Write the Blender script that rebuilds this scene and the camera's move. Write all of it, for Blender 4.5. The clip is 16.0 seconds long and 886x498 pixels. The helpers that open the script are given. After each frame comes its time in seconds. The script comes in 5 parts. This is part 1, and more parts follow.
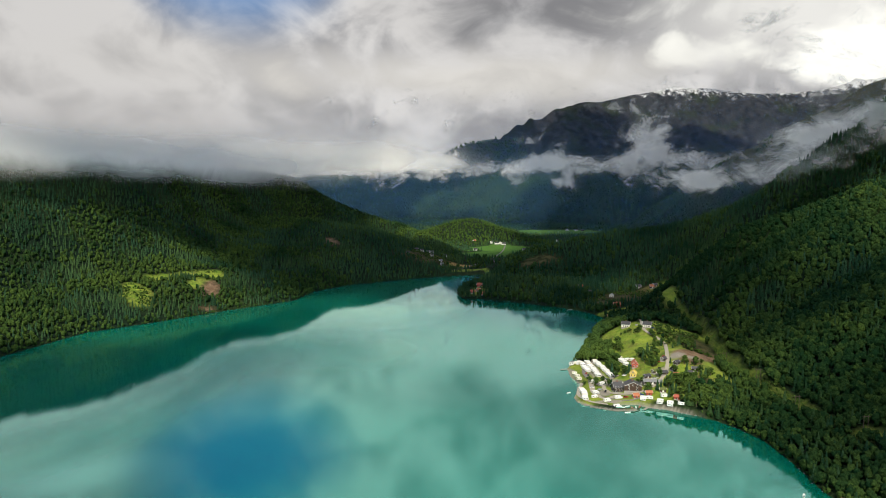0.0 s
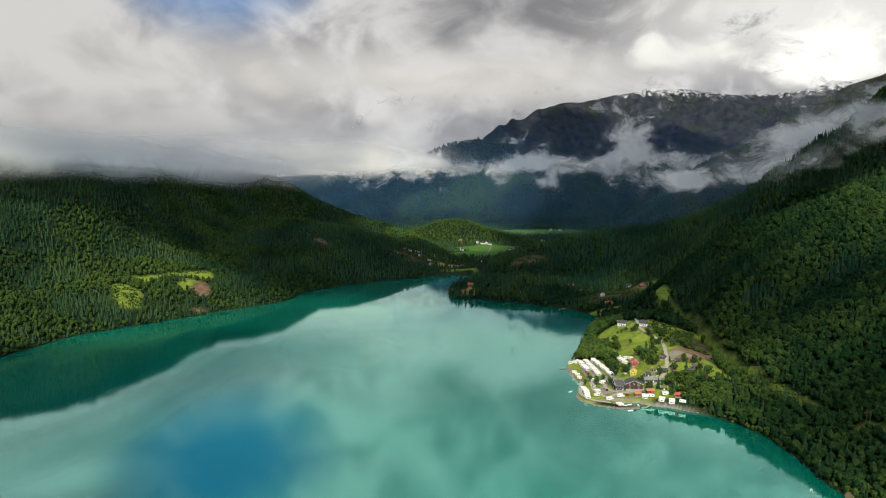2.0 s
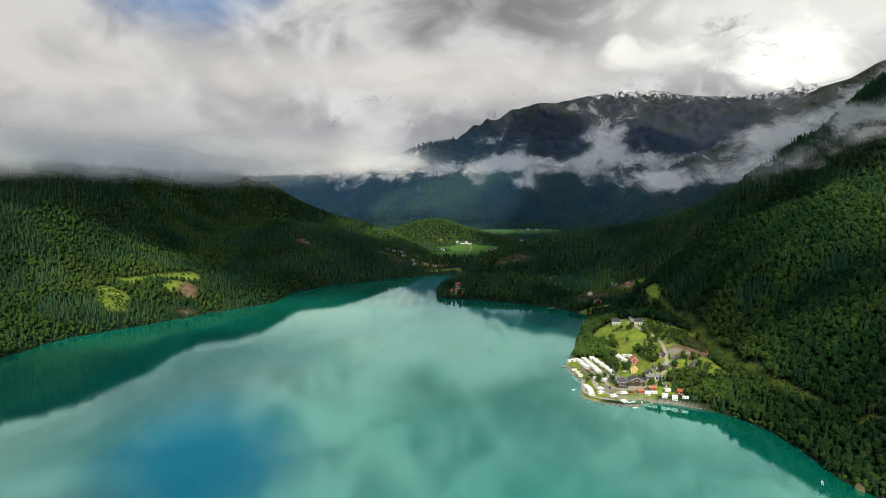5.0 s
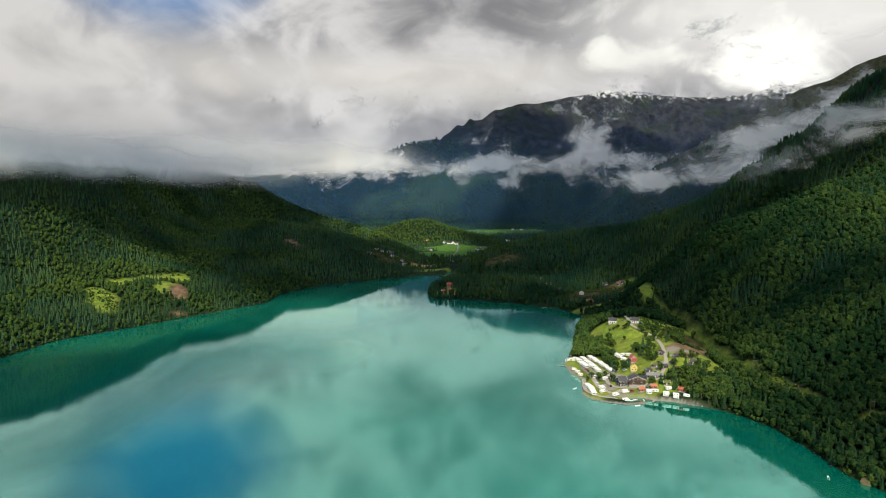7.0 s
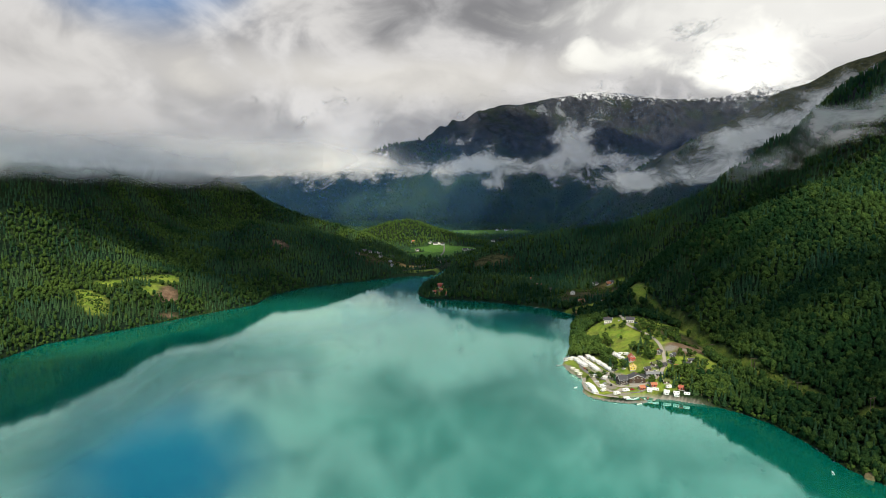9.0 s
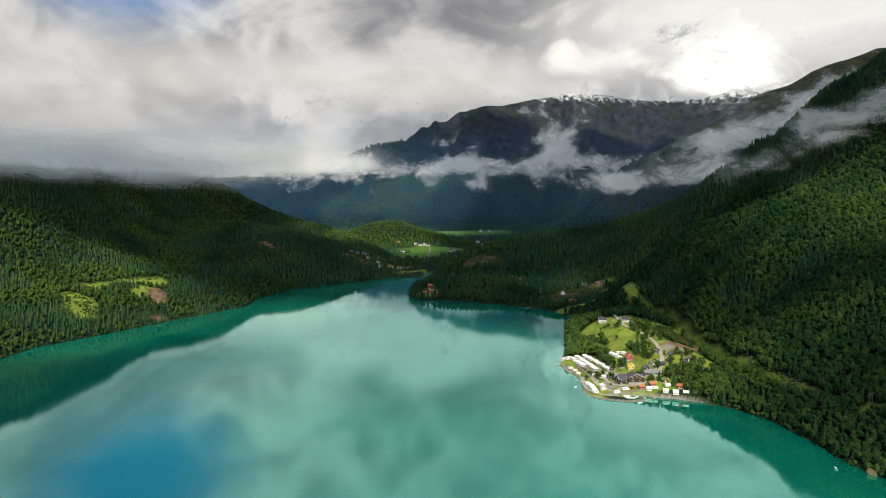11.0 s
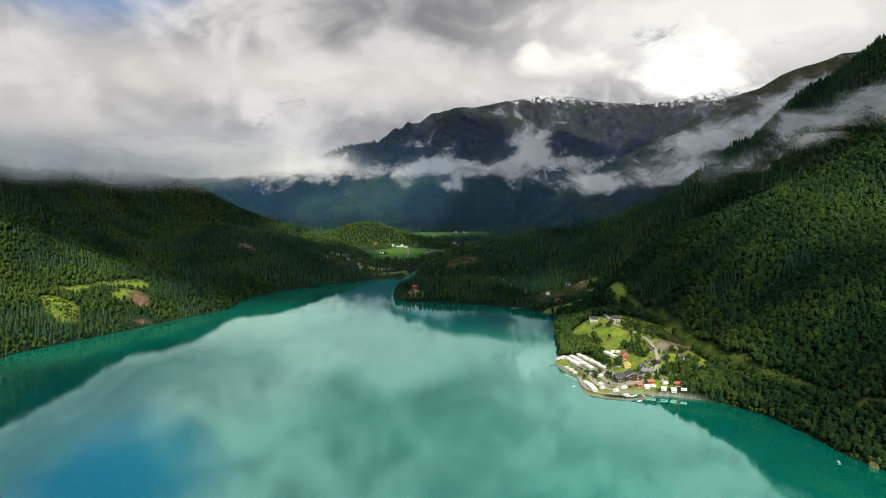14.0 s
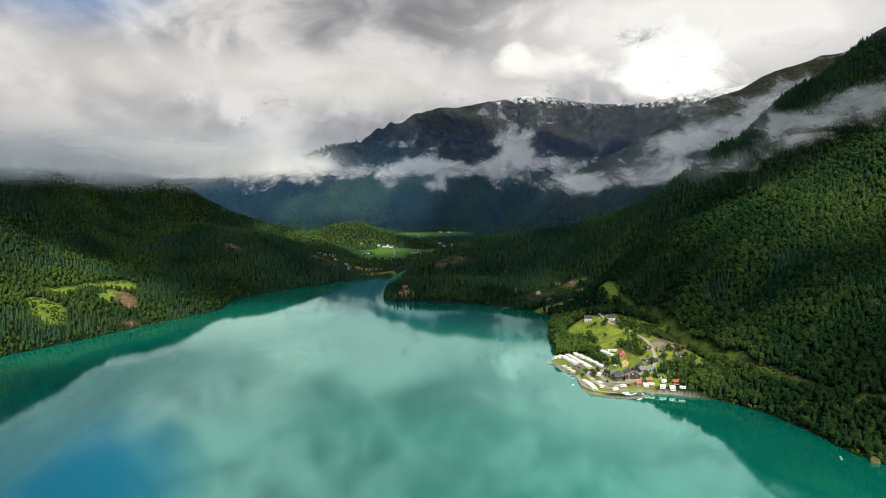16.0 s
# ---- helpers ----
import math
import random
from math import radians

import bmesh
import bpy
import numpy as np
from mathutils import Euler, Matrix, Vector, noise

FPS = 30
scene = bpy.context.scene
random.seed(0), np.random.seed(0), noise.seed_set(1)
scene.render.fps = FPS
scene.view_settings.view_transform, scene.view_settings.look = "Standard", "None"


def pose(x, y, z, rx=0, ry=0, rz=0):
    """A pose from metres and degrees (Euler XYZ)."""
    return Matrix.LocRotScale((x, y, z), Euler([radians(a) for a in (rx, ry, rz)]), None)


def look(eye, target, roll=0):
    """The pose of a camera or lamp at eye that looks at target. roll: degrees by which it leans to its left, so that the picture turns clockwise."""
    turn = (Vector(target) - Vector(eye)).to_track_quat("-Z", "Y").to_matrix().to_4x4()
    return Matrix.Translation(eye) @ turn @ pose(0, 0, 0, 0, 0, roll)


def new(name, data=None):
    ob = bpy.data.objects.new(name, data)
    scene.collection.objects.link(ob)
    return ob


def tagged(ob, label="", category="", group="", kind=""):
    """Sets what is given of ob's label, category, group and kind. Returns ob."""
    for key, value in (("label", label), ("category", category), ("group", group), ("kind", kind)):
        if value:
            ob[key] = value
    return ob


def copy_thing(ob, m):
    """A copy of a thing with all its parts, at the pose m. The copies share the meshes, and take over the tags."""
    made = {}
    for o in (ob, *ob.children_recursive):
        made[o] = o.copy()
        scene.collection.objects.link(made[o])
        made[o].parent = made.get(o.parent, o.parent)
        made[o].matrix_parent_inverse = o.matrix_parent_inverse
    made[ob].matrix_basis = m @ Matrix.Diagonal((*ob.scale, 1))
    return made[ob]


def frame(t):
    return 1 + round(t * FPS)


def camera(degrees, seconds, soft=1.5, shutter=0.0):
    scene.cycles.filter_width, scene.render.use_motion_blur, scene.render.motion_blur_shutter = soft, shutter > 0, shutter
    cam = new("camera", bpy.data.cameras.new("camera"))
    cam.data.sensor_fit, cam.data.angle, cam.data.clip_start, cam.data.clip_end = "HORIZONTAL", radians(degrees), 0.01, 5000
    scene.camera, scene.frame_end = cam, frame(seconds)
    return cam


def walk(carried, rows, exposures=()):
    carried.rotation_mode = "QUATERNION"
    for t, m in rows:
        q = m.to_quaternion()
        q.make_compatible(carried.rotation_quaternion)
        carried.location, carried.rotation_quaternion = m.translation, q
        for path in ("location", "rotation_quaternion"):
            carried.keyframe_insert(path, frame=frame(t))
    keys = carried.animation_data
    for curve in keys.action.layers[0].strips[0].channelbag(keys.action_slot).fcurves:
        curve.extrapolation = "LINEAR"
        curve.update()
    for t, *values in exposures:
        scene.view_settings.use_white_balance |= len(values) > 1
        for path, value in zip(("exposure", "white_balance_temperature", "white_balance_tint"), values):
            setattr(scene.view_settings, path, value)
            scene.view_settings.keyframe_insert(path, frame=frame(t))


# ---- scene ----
cam = camera(63.98, 16.0, soft=0.75)
PATH = [
    (0, (0.00, -0.00, 186.23), (1.52, 99.54, 176.79), 0.0),
    (1, (-10.56, -0.33, 186.49), (-7.50, 99.17, 177.04), 0.0),
    (2, (-21.08, -0.49, 186.69), (-16.53, 98.96, 177.22), 0.0),
    (3, (-31.57, -0.46, 186.82), (-25.54, 98.91, 177.35), 0.0),
    (4, (-42.00, -0.24, 186.91), (-34.52, 99.03, 177.42), 0.0),
    (5, (-52.36, 0.17, 186.94), (-43.44, 99.32, 177.46), 0.0),
    (6, (-62.65, 0.78, 186.93), (-52.27, 99.78, 177.46), 0.0),
    (7, (-72.84, 1.59, 186.87), (-61.00, 100.44, 177.42), 0.0),
    (8, (-82.93, 2.62, 186.76), (-69.62, 101.28, 177.36), 0.0),
    (9, (-92.90, 3.87, 186.61), (-78.11, 102.33, 177.27), 0.0),
    (10, (-102.74, 5.36, 186.42), (-86.45, 103.59, 177.15), 0.0),
    (11, (-112.44, 7.09, 186.19), (-94.63, 105.07, 176.99), 0.0),
    (12, (-121.97, 9.09, 185.91), (-102.66, 106.78, 176.79), 0.0),
    (13, (-131.32, 11.35, 185.59), (-110.51, 108.74, 176.54), 0.0),
    (14, (-140.49, 13.91, 185.22), (-118.18, 110.97, 176.24), 0.0),
    (15, (-149.45, 16.76, 184.81), (-125.68, 113.48, 175.87), 0.0),
    (16, (-158.18, 19.93, 184.34), (-132.99, 116.30, 175.41), 0.0),
]
walk(cam, [(t, look(eye, target, roll)) for t, eye, target, roll in PATH], [(0.0, 0.0), (8.0, 0.06), (16.0, 0.13)])

# ---------------------------------------------------------------- light
SUN_AZ, SUN_EL = 185.0, 43.0      # degrees clockwise from +y, degrees above the horizon


def sun_way():
    a, e = radians(SUN_AZ), radians(SUN_EL)
    return Vector((math.sin(a) * math.cos(e), math.cos(a) * math.cos(e), math.sin(e)))


sun = new("sun", bpy.data.lights.new("sun", "SUN"))
sun.data.energy, sun.data.angle, sun.data.color = 4.5, radians(0.6), (1.0, 0.91, 0.72)
sun.matrix_world = look(sun_way() * 3000, (0, 0, 0))

world = bpy.data.worlds.new("sky")
scene.world = world
world.use_nodes = True
wt = world.node_tree
wt.nodes.clear()
w_out = wt.nodes.new("ShaderNodeOutputWorld")
w_bg = wt.nodes.new("ShaderNodeBackground")
w_sky = wt.nodes.new("ShaderNodeTexSky")
w_sky.sky_type = "NISHITA"
w_sky.sun_disc = False
w_sky.sun_elevation, w_sky.sun_rotation = radians(SUN_EL), radians(SUN_AZ)
w_sky.altitude = 200
w_bg.inputs["Strength"].default_value = 0.13
w_mix = wt.nodes.new("ShaderNodeMix")
w_mix.data_type = "RGBA"
w_mix.inputs[0].default_value = 0.18
w_mix.inputs[7].default_value = (3.0, 3.0, 2.95, 1.0)      # the grey of the overcast
wt.links.new(w_sky.outputs[0], w_mix.inputs[6])
wt.links.new(w_mix.outputs[2], w_bg.inputs[0])
wt.links.new(w_bg.outputs[0], w_out.inputs[0])

# ---------------------------------------------------------------- node helpers


class Mat:
    """A small builder for node materials."""

    def __init__(self, name):
        self.m = bpy.data.materials.new(name)
        self.m.use_nodes = True
        self.t = self.m.node_tree
        self.t.nodes.clear()
        self.out = self.t.nodes.new("ShaderNodeOutputMaterial")

    def node(self, kind, **values):
        n = self.t.nodes.new(kind)
        for k, v in values.items():
            if k in n.inputs:
                self.put(n, k, v)
        return n

    def put(self, n, k, v):
        if hasattr(v, "is_output"):
            self.t.links.new(v, n.inputs[k])
        else:
            n.inputs[k].default_value = v

    def math(self, op, a, b=0.0, c=0.0, clamp=False):
        n = self.t.nodes.new("ShaderNodeMath")
        n.operation, n.use_clamp = op, clamp
        for i, v in enumerate((a, b, c)):
            self.put(n, i, v)
        return n.outputs[0]

    def mix(self, fac, a, b, blend="MIX"):
        n = self.t.nodes.new("ShaderNodeMix")
        n.data_type, n.blend_type = "RGBA", blend
        self.put(n, 0, fac)
        for i, v in ((6, a), (7, b)):
            self.put(n, i, v if hasattr(v, "is_output") else (*v[:3], 1.0))
        return n.outputs[2]

    def noise(self, vector, scale, detail=4.0, rough=0.55, distortion=0.0):
        n = self.t.nodes.new("ShaderNodeTexNoise")
        self.put(n, "Vector", vector)
        self.put(n, "Scale", scale)
        self.put(n, "Detail", detail)
        self.put(n, "Roughness", rough)
        self.put(n, "Distortion", distortion)
        return n.outputs[0]

    def ramp(self, fac, lo, hi, a=0.0, b=1.0):
        n = self.t.nodes.new("ShaderNodeMapRange")
        n.interpolation_type = "SMOOTHSTEP"
        for i, v in enumerate((fac, lo, hi, a, b)):
            self.put(n, i, v)
        return n.outputs[0]

    def attr(self, name):
        n = self.t.nodes.new("ShaderNodeAttribute")
        n.attribute_name = name
        return n

    def position(self):
        return self.t.nodes.new("ShaderNodeNewGeometry").outputs["Position"]

    def coord(self, which="Object"):
        return self.t.nodes.new("ShaderNodeTexCoord").outputs[which]

    def bump(self, height, strength, distance):
        n = self.t.nodes.new("ShaderNodeBump")
        self.put(n, "Height", height)
        self.put(n, "Strength", strength)
        self.put(n, "Distance", distance)
        return n.outputs[0]

    def principled(self, colour, rough=0.8, metal=0.0, normal=None, spec=0.5):
        n = self.t.nodes.new("ShaderNodeBsdfPrincipled")
        self.put(n, "Base Color", colour if hasattr(colour, "is_output") else (*colour[:3], 1.0))
        self.put(n, "Roughness", rough)
        self.put(n, "Metallic", metal)
        self.put(n, "Specular IOR Level", spec)
        if normal is not None:
            self.put(n, "Normal", normal)
        return n

    def end(self, shader):
        self.t.links.new(shader.outputs[0] if hasattr(shader, "outputs") else shader, self.out.inputs["Surface"])
        return self.m


def smooth01(v, lo, hi):
    k = np.clip((v - lo) / (hi - lo), 0, 1)
    return k * k * (3 - 2 * k)


def grid_noise(x, y, seed=0):
    """Value noise on the unit grid, vectorised, 0 to 1."""
    xi, yi = np.floor(x).astype(np.int64), np.floor(y).astype(np.int64)
    fx, fy = x - xi, y - yi
    fx, fy = fx * fx * (3 - 2 * fx), fy * fy * (3 - 2 * fy)

    def h(a, b):
        n = (a * 374761393 + b * 668265263 + seed * 974711) & 0x7FFFFFFF
        n = ((n ^ (n >> 13)) * 1274126177) & 0x7FFFFFFF
        return ((n ^ (n >> 16)) & 0xFFFF) / 65535.0

    a = h(xi, yi) * (1 - fx) + h(xi + 1, yi) * fx
    b = h(xi, yi + 1) * (1 - fx) + h(xi + 1, yi + 1) * fx
    return a * (1 - fy) + b * fy


def fbm(x, y, size, octaves=4, seed=0):
    total, amp, norm = 0.0, 1.0, 0.0
    for o in range(octaves):
        total = total + amp * grid_noise(x / size + 17.3 * o, y / size - 9.1 * o, seed + o)
        norm += amp
        amp *= 0.5
        size *= 0.5
    return total / norm


# ---------------------------------------------------------------- the lie of the land
LAKE = [(-560, -600), (-500, 400), (-462, 750), (-430, 870), (-366, 939), (-299, 1021), (-217, 1108), (-203, 1195), (-150, 1278),
        (-62, 1340), (20, 1392), (96, 1418), (112, 1422), (122, 1388), (92, 1315), (60, 1240), (42, 1176), (50, 1123),
        (86, 1112), (136, 1086), (184, 1044), (217, 1012), (237, 962), (238, 918), (212, 878), (196, 845), (176, 790),
        (158, 735), (146, 712), (135, 694), (133, 664), (137, 637), (123, 598), (123, 585), (134, 570), (150, 561), (166, 561),
        (167, 564.5), (153, 567), (149, 571.5), (154, 577), (172, 576.5), (179, 569), (191, 565), (200, 557.5), (211, 549.5), (221, 539),
        (231, 521), (239, 496), (240, 455), (236, 406), (246, 360), (270, 290), (310, 150), (340, -600)]
RIVER = [(108, 1410), (135, 1480), (188, 1592), (225, 1640), (262, 1728), (330, 1900), (420, 2150)]
LEFT_FOOT = LAKE[:11] + [(30, 1430), (70, 1540), (40, 1750), (-90, 2000), (-300, 2400), (-900, 3200)]
RIGHT_FOOT = [(345, -600), (312, 150), (272, 290), (250, 360), (242, 450), (240, 500), (250, 560), (264, 620), (276, 680), (284, 760),
              (304, 860), (340, 960), (385, 1050), (450, 1200), (560, 1450), (760, 2000), (1000, 2600)]
SPUR_LEFT = [(-1300, 2150, 235), (-640, 1800, 206), (-520, 1780, 208), (-440, 1800, 206), (-376, 1815, 192), (-315, 1850, 152), (-250, 1880, 122), (-166, 1900, 92), (-75, 1880, 66),
             (-10, 1740, 48), (50, 1560, 14)]
SPUR_RIGHT = [(306, 880, 52), (345, 895, 72), (390, 912, 102), (412, 868, 134), (473, 865, 155), (507, 852, 170), (600, 880, 194), (700, 850, 262), (950, 780, 460)]
RIDGE_RIGHT = [(95, 1320, 6), (180, 1350, 22), (239, 1400, 58), (357, 1420, 82), (457, 1380, 98), (538, 1300, 128)]
RIDGE_HIGH = [(538, 1300, 128), (554, 1200, 162), (580, 1110, 208), (645, 1090, 262), (690, 1050, 300), (712, 995, 350), (800, 920, 440), (1100, 800, 640)]
RIDGE_GRASS = [(850, 2350, 175), (905, 2050, 272), (985, 1880, 352), (1070, 1790, 412), (1260, 1790, 484), (1340, 1750, 528), (1700, 1500, 650)]
MOUNTAIN = [(-2000, 3600, 235), (-700, 3500, 245), (-150, 3450, 265), (130, 3420, 340), (314, 3400, 435), (477, 3380, 500), (640, 3370, 555), (1127, 3350, 625),
            (1700, 3300, 600), (2300, 3000, 700)]


def segments(line):
    return [(np.array(a, float), np.array(b, float)) for a, b in zip(line[:-1], line[1:])]


def line_distance(x, y, line):
    """Distance to a polyline."""
    best = np.full(np.shape(x), 1e9)
    for a, b in segments(line):
        d = b[:2] - a[:2]
        k = np.clip(((x - a[0]) * d[0] + (y - a[1]) * d[1]) / (d @ d), 0, 1)
        best = np.minimum(best, np.hypot(x - a[0] - k * d[0], y - a[1] - k * d[1]))
    return best


def inside(x, y, loop):
    hit = np.zeros(np.shape(x), bool)
    for (ax, ay), (bx, by) in zip(loop, loop[1:] + loop[:1]):
        if ay != by:
            hit ^= ((ay > y) != (by > y)) & (x < (bx - ax) * (y - ay) / (by - ay) + ax)
    return hit


def crest(x, y, line, slope):
    """A ridge: the height along its line less the fall to both sides."""
    best = np.full(np.shape(x), -1e3)
    for a, b in segments(line):
        d = b[:2] - a[:2]
        k = np.clip(((x - a[0]) * d[0] + (y - a[1]) * d[1]) / (d @ d), 0, 1)
        away = np.hypot(x - a[0] - k * d[0], y - a[1] - k * d[1])
        best = np.maximum(best, a[2] + k * (b[2] - a[2]) - slope * (np.sqrt(away * away + 400) - 20))
    return best


def over(a, b, k=14.0):
    """The greater of two heights, rounded where they meet."""
    return 0.5 * (a + b + np.sqrt((a - b) ** 2 + k * k)) - 0.0


LEFT_SIDE = LEFT_FOOT + [(-4000, 3200), (-4000, -600)]
RIGHT_SIDE = RIGHT_FOOT + [(4000, 2600), (4000, -600)]


def hump(x, y, cx, cy, sx, sy, h):
    return h * np.exp(-(((x - cx) / sx) ** 2 + ((y - cy) / sy) ** 2))


def shore_distance(x, y):
    """Metres to the water's edge, negative in the water."""
    d = line_distance(x, y, LAKE + LAKE[:1])
    d = np.where(inside(x, y, LAKE), -d, d)
    return np.minimum(d, line_distance(x, y, RIVER) - 11.0)


def land(x, y):
    """Height of the ground."""
    x, y = np.asarray(x, float), np.asarray(y, float)
    d = shore_distance(x, y)
    dl = line_distance(x, y, LEFT_FOOT) * np.where(inside(x, y, LEFT_SIDE), 1, -1)
    dr = line_distance(x, y, RIGHT_FOOT) * np.where(inside(x, y, RIGHT_SIDE), 1, -1)
    dp = np.maximum(d, 0)
    rough = fbm(x, y, 160, 4, 3) - 0.5
    floor = 1.6 * (1 - np.exp(-dp / 2.0)) + np.minimum(dp * 0.05, 7) + 7 * smooth01(y, 1500, 2300)
    floor = floor + hump(x, y, 225, 640, 42, 60, 19) + hump(x, y, 245, 770, 60, 80, 28) + hump(x, y, 150, 1190, 75, 60, 14)
    floor = floor + hump(x, y, 110, 2150, 130, 120, 52) + hump(x, y, 290, 1050, 60, 50, 5)
    lp = np.maximum(dl, 0)
    left = 13 * (1 - np.exp(-lp / 40)) + 0.22 * np.minimum(lp, 900) + 0.12 * np.clip(lp - 620, 0, 300) - 40 * (dl < 0)
    left = left + 0.45 * np.maximum(lp - 130, 0) * smooth01(-x, 380, 620)
    left = left + hump(x, y, -150, 1580, 140, 170, 16)
    cap = 182 + 14 * smooth01(y, 1300, 1600)
    left = np.where(left > cap, cap + 0.1 * (left - cap), left)
    rp = np.maximum(dr, 0)
    right = 0.5 * rp + (4 + 24 * smooth01(y, 490, 600)) * (1 - np.exp(-rp / 30)) + 42 * smooth01(y, 650, 730) * (1 - smooth01(y, 800, 880)) * (1 - np.exp(-rp / 20)) + 0.25 * np.maximum(rp - 260, 0) - 40 * (dr < 0)
    right = np.where(right > 430, 430 + 0.12 * (right - 430), right)
    left = np.where(dl > 0, left, -20 + dl * 0.5)
    right = np.where(dr > 0, right, -20 + dr * 0.5)
    z = np.maximum(floor, left)
    z = np.maximum(z, right)
    z = over(z, crest(x, y, SPUR_LEFT, 0.62), 6)
    z = over(z, crest(x, y, SPUR_RIGHT, 0.95), 6)
    z = over(z, crest(x, y, RIDGE_RIGHT, 0.42), 6)
    z = over(z, crest(x, y, RIDGE_HIGH, 1.1), 6)
    z = over(z, crest(x, y, RIDGE_GRASS, 0.85), 10)
    gully = np.abs(fbm(x + 0.3 * y, y * 0.35, 240, 4, 11) - 0.5) * 2
    crag = np.abs(fbm(x, y, 110, 4, 19) - 0.5) * 2
    peak = crest(x, y, MOUNTAIN, 0.8)
    z = over(z, peak - (95 * (1 - gully) + 35 * crag) * smooth01(y, 2550, 2850) * (1 - smooth01(peak, 480, 640)) + 60 * smooth01(y, 2550, 2850) * (1 - smooth01(peak, 480, 640)), 10)
    high = smooth01(z, 8, 90)
    z = z + high * rough * (18 + 0.05 * np.minimum(z, 500)) + high * (fbm(x, y, 45, 3, 8) - 0.5) * 7
    z = np.minimum(z, 1.2 + dp * 1.3)
    return np.where(d > 0, np.maximum(z, 0.4 * (1 - np.exp(-dp))), np.maximum(-6, d * 0.35) - 0.05)


def part(name, bm, material, parent=None, label=""):
    """Links a bmesh as one mesh object, under a thing or a part."""
    me = bpy.data.meshes.new(name)
    bm.to_mesh(me)
    bm.free()
    me.materials.append(material)
    ob = new(name, me)
    ob.parent = parent
    if label:
        ob["label"] = label
    return ob


def mesh_from(name, verts, faces, material, smooth=False, attrs=None):
    """A mesh object from arrays; faces is an n x 3 or n x 4 array. attrs: values per vertex by name."""
    me = bpy.data.meshes.new(name)
    verts, faces = np.asarray(verts, np.float32), np.asarray(faces, np.int32)
    n = faces.shape[1]
    me.vertices.add(len(verts))
    me.vertices.foreach_set("co", verts.ravel())
    me.loops.add(faces.size)
    me.loops.foreach_set("vertex_index", faces.ravel())
    me.polygons.add(len(faces))
    me.polygons.foreach_set("loop_start", np.arange(0, faces.size, n, dtype=np.int32))
    if smooth:
        me.polygons.foreach_set("use_smooth", np.ones(len(faces), bool))
    for key, values in (attrs or {}).items():
        a = me.attributes.new(key, "FLOAT", "POINT")
        a.data.foreach_set("value", np.asarray(values, np.float32))
    me.update()
    me.validate()
    me.materials.append(material)
    return new(name, me)


def axis(*spans):
    """Grid lines: spans of (start, end, step) butted together."""
    out = []
    for a, b, s in spans:
        out.append(np.arange(a, b - 1e-6, s))
    return np.append(np.concatenate(out), spans[-1][1])


# ---------------------------------------------------------------- what covers the ground
# cx, cy, half length, half width, turn in degrees
MEADOWS = [(420, 2400, 180, 100, 0), (-412, 985, 26, 20, -35), (214, 705, 66, 24, 84), (252, 733, 36, 20, -20), (205, 765, 26, 18, 40), (203, 700, 46, 19, 82), (212, 742, 26, 22, 60), (193, 655, 30, 24, 60), (72, 1150, 20, 17, 0), (82, 1184, 9, 9, 0), (150, 1128, 10, 5, -30), (246, 722, 40, 13, 95), (238, 690, 20, 14, 90), (232, 655, 30, 16, 80), (165, 615, 50, 45, 60), (140, 690, 16, 22, 0), (160, 660, 30, 30, 0),
           (150, 592, 36, 22, 10), (196, 588, 22, 18, -20), (296, 880, 12, 34, -10), (228, 620, 36, 32, 0), 
           (-425, 1012, 28, 15, -35), (-393, 1103, 62, 14, 48), (-348, 1132, 16, 18, 0), (-362, 1085, 12, 22, 0),
           (270, 985, 40, 12, 20), (320, 1095, 50, 12, 10), (240, 1040, 20, 8, -30),
           (80, 1452, 48, 16, 15), (45, 1500, 26, 16, 0), (135, 1735, 70, 46, 25), (198, 1862, 110, 78, 25), (430, 2480, 130, 42, 0), (330, 2340, 120, 40, 0), (350, 1920, 90, 40, 30),
           (-10, 1505, 34, 16, 45)]
STRIPS = [([(288, 880), (296, 846), (298, 800), (286, 700), (281, 637), (271, 559), (273, 523), (274, 500), (278, 470)], 4.0), ([(238, 738), (256, 702), (270, 664)], 11.0), ([(262, 668), (284, 655)], 5.0), ([(282, 447), (290, 425)], 6)]
HEATH = [(262, 700, 18, 30, 0), (230, 594, 14, 10, 0), (205, 1342, 45, 18, 0), (150, 1215, 25, 15, 0), (285, 1075, 62, 42, 20), (-25, 1480, 60, 45, 30), (1180, 1900, 420, 420, 0), (1650, 1500, 400, 400, 0)]
BARE = [(248, 652, 26, 14, 25), (264, 670, 14, 7, 40), (236, 630, 10, 7, 0), (-339, 1077, 30, 14, -69), (-322, 1008, 12, 6, 30), (-205, 1462, 12, 34, 30), (205, 1235, 22, 12, 10)]
TAN = [(64, 1516, 30, 13, 10), (349, 1067, 16, 13, 0), (262, 974, 26, 8, 30), (318, 1098, 30, 5, 8)]
GRAVEL = [(159, 660, 2.5, 36, 0), (152, 655, 2, 30, 0), (163, 622, 8, 10, 0), (186, 609, 12, 4, 0), (149, 601, 6, 8, 0), (205, 616, 7, 5, 30), (226, 640, 11, 5, 40), (240, 637, 7, 4, 20), (150, 580, 13, 2.6, 5), (137, 668, 2.5, 20, 5), (172, 594, 10, 3, 0)]


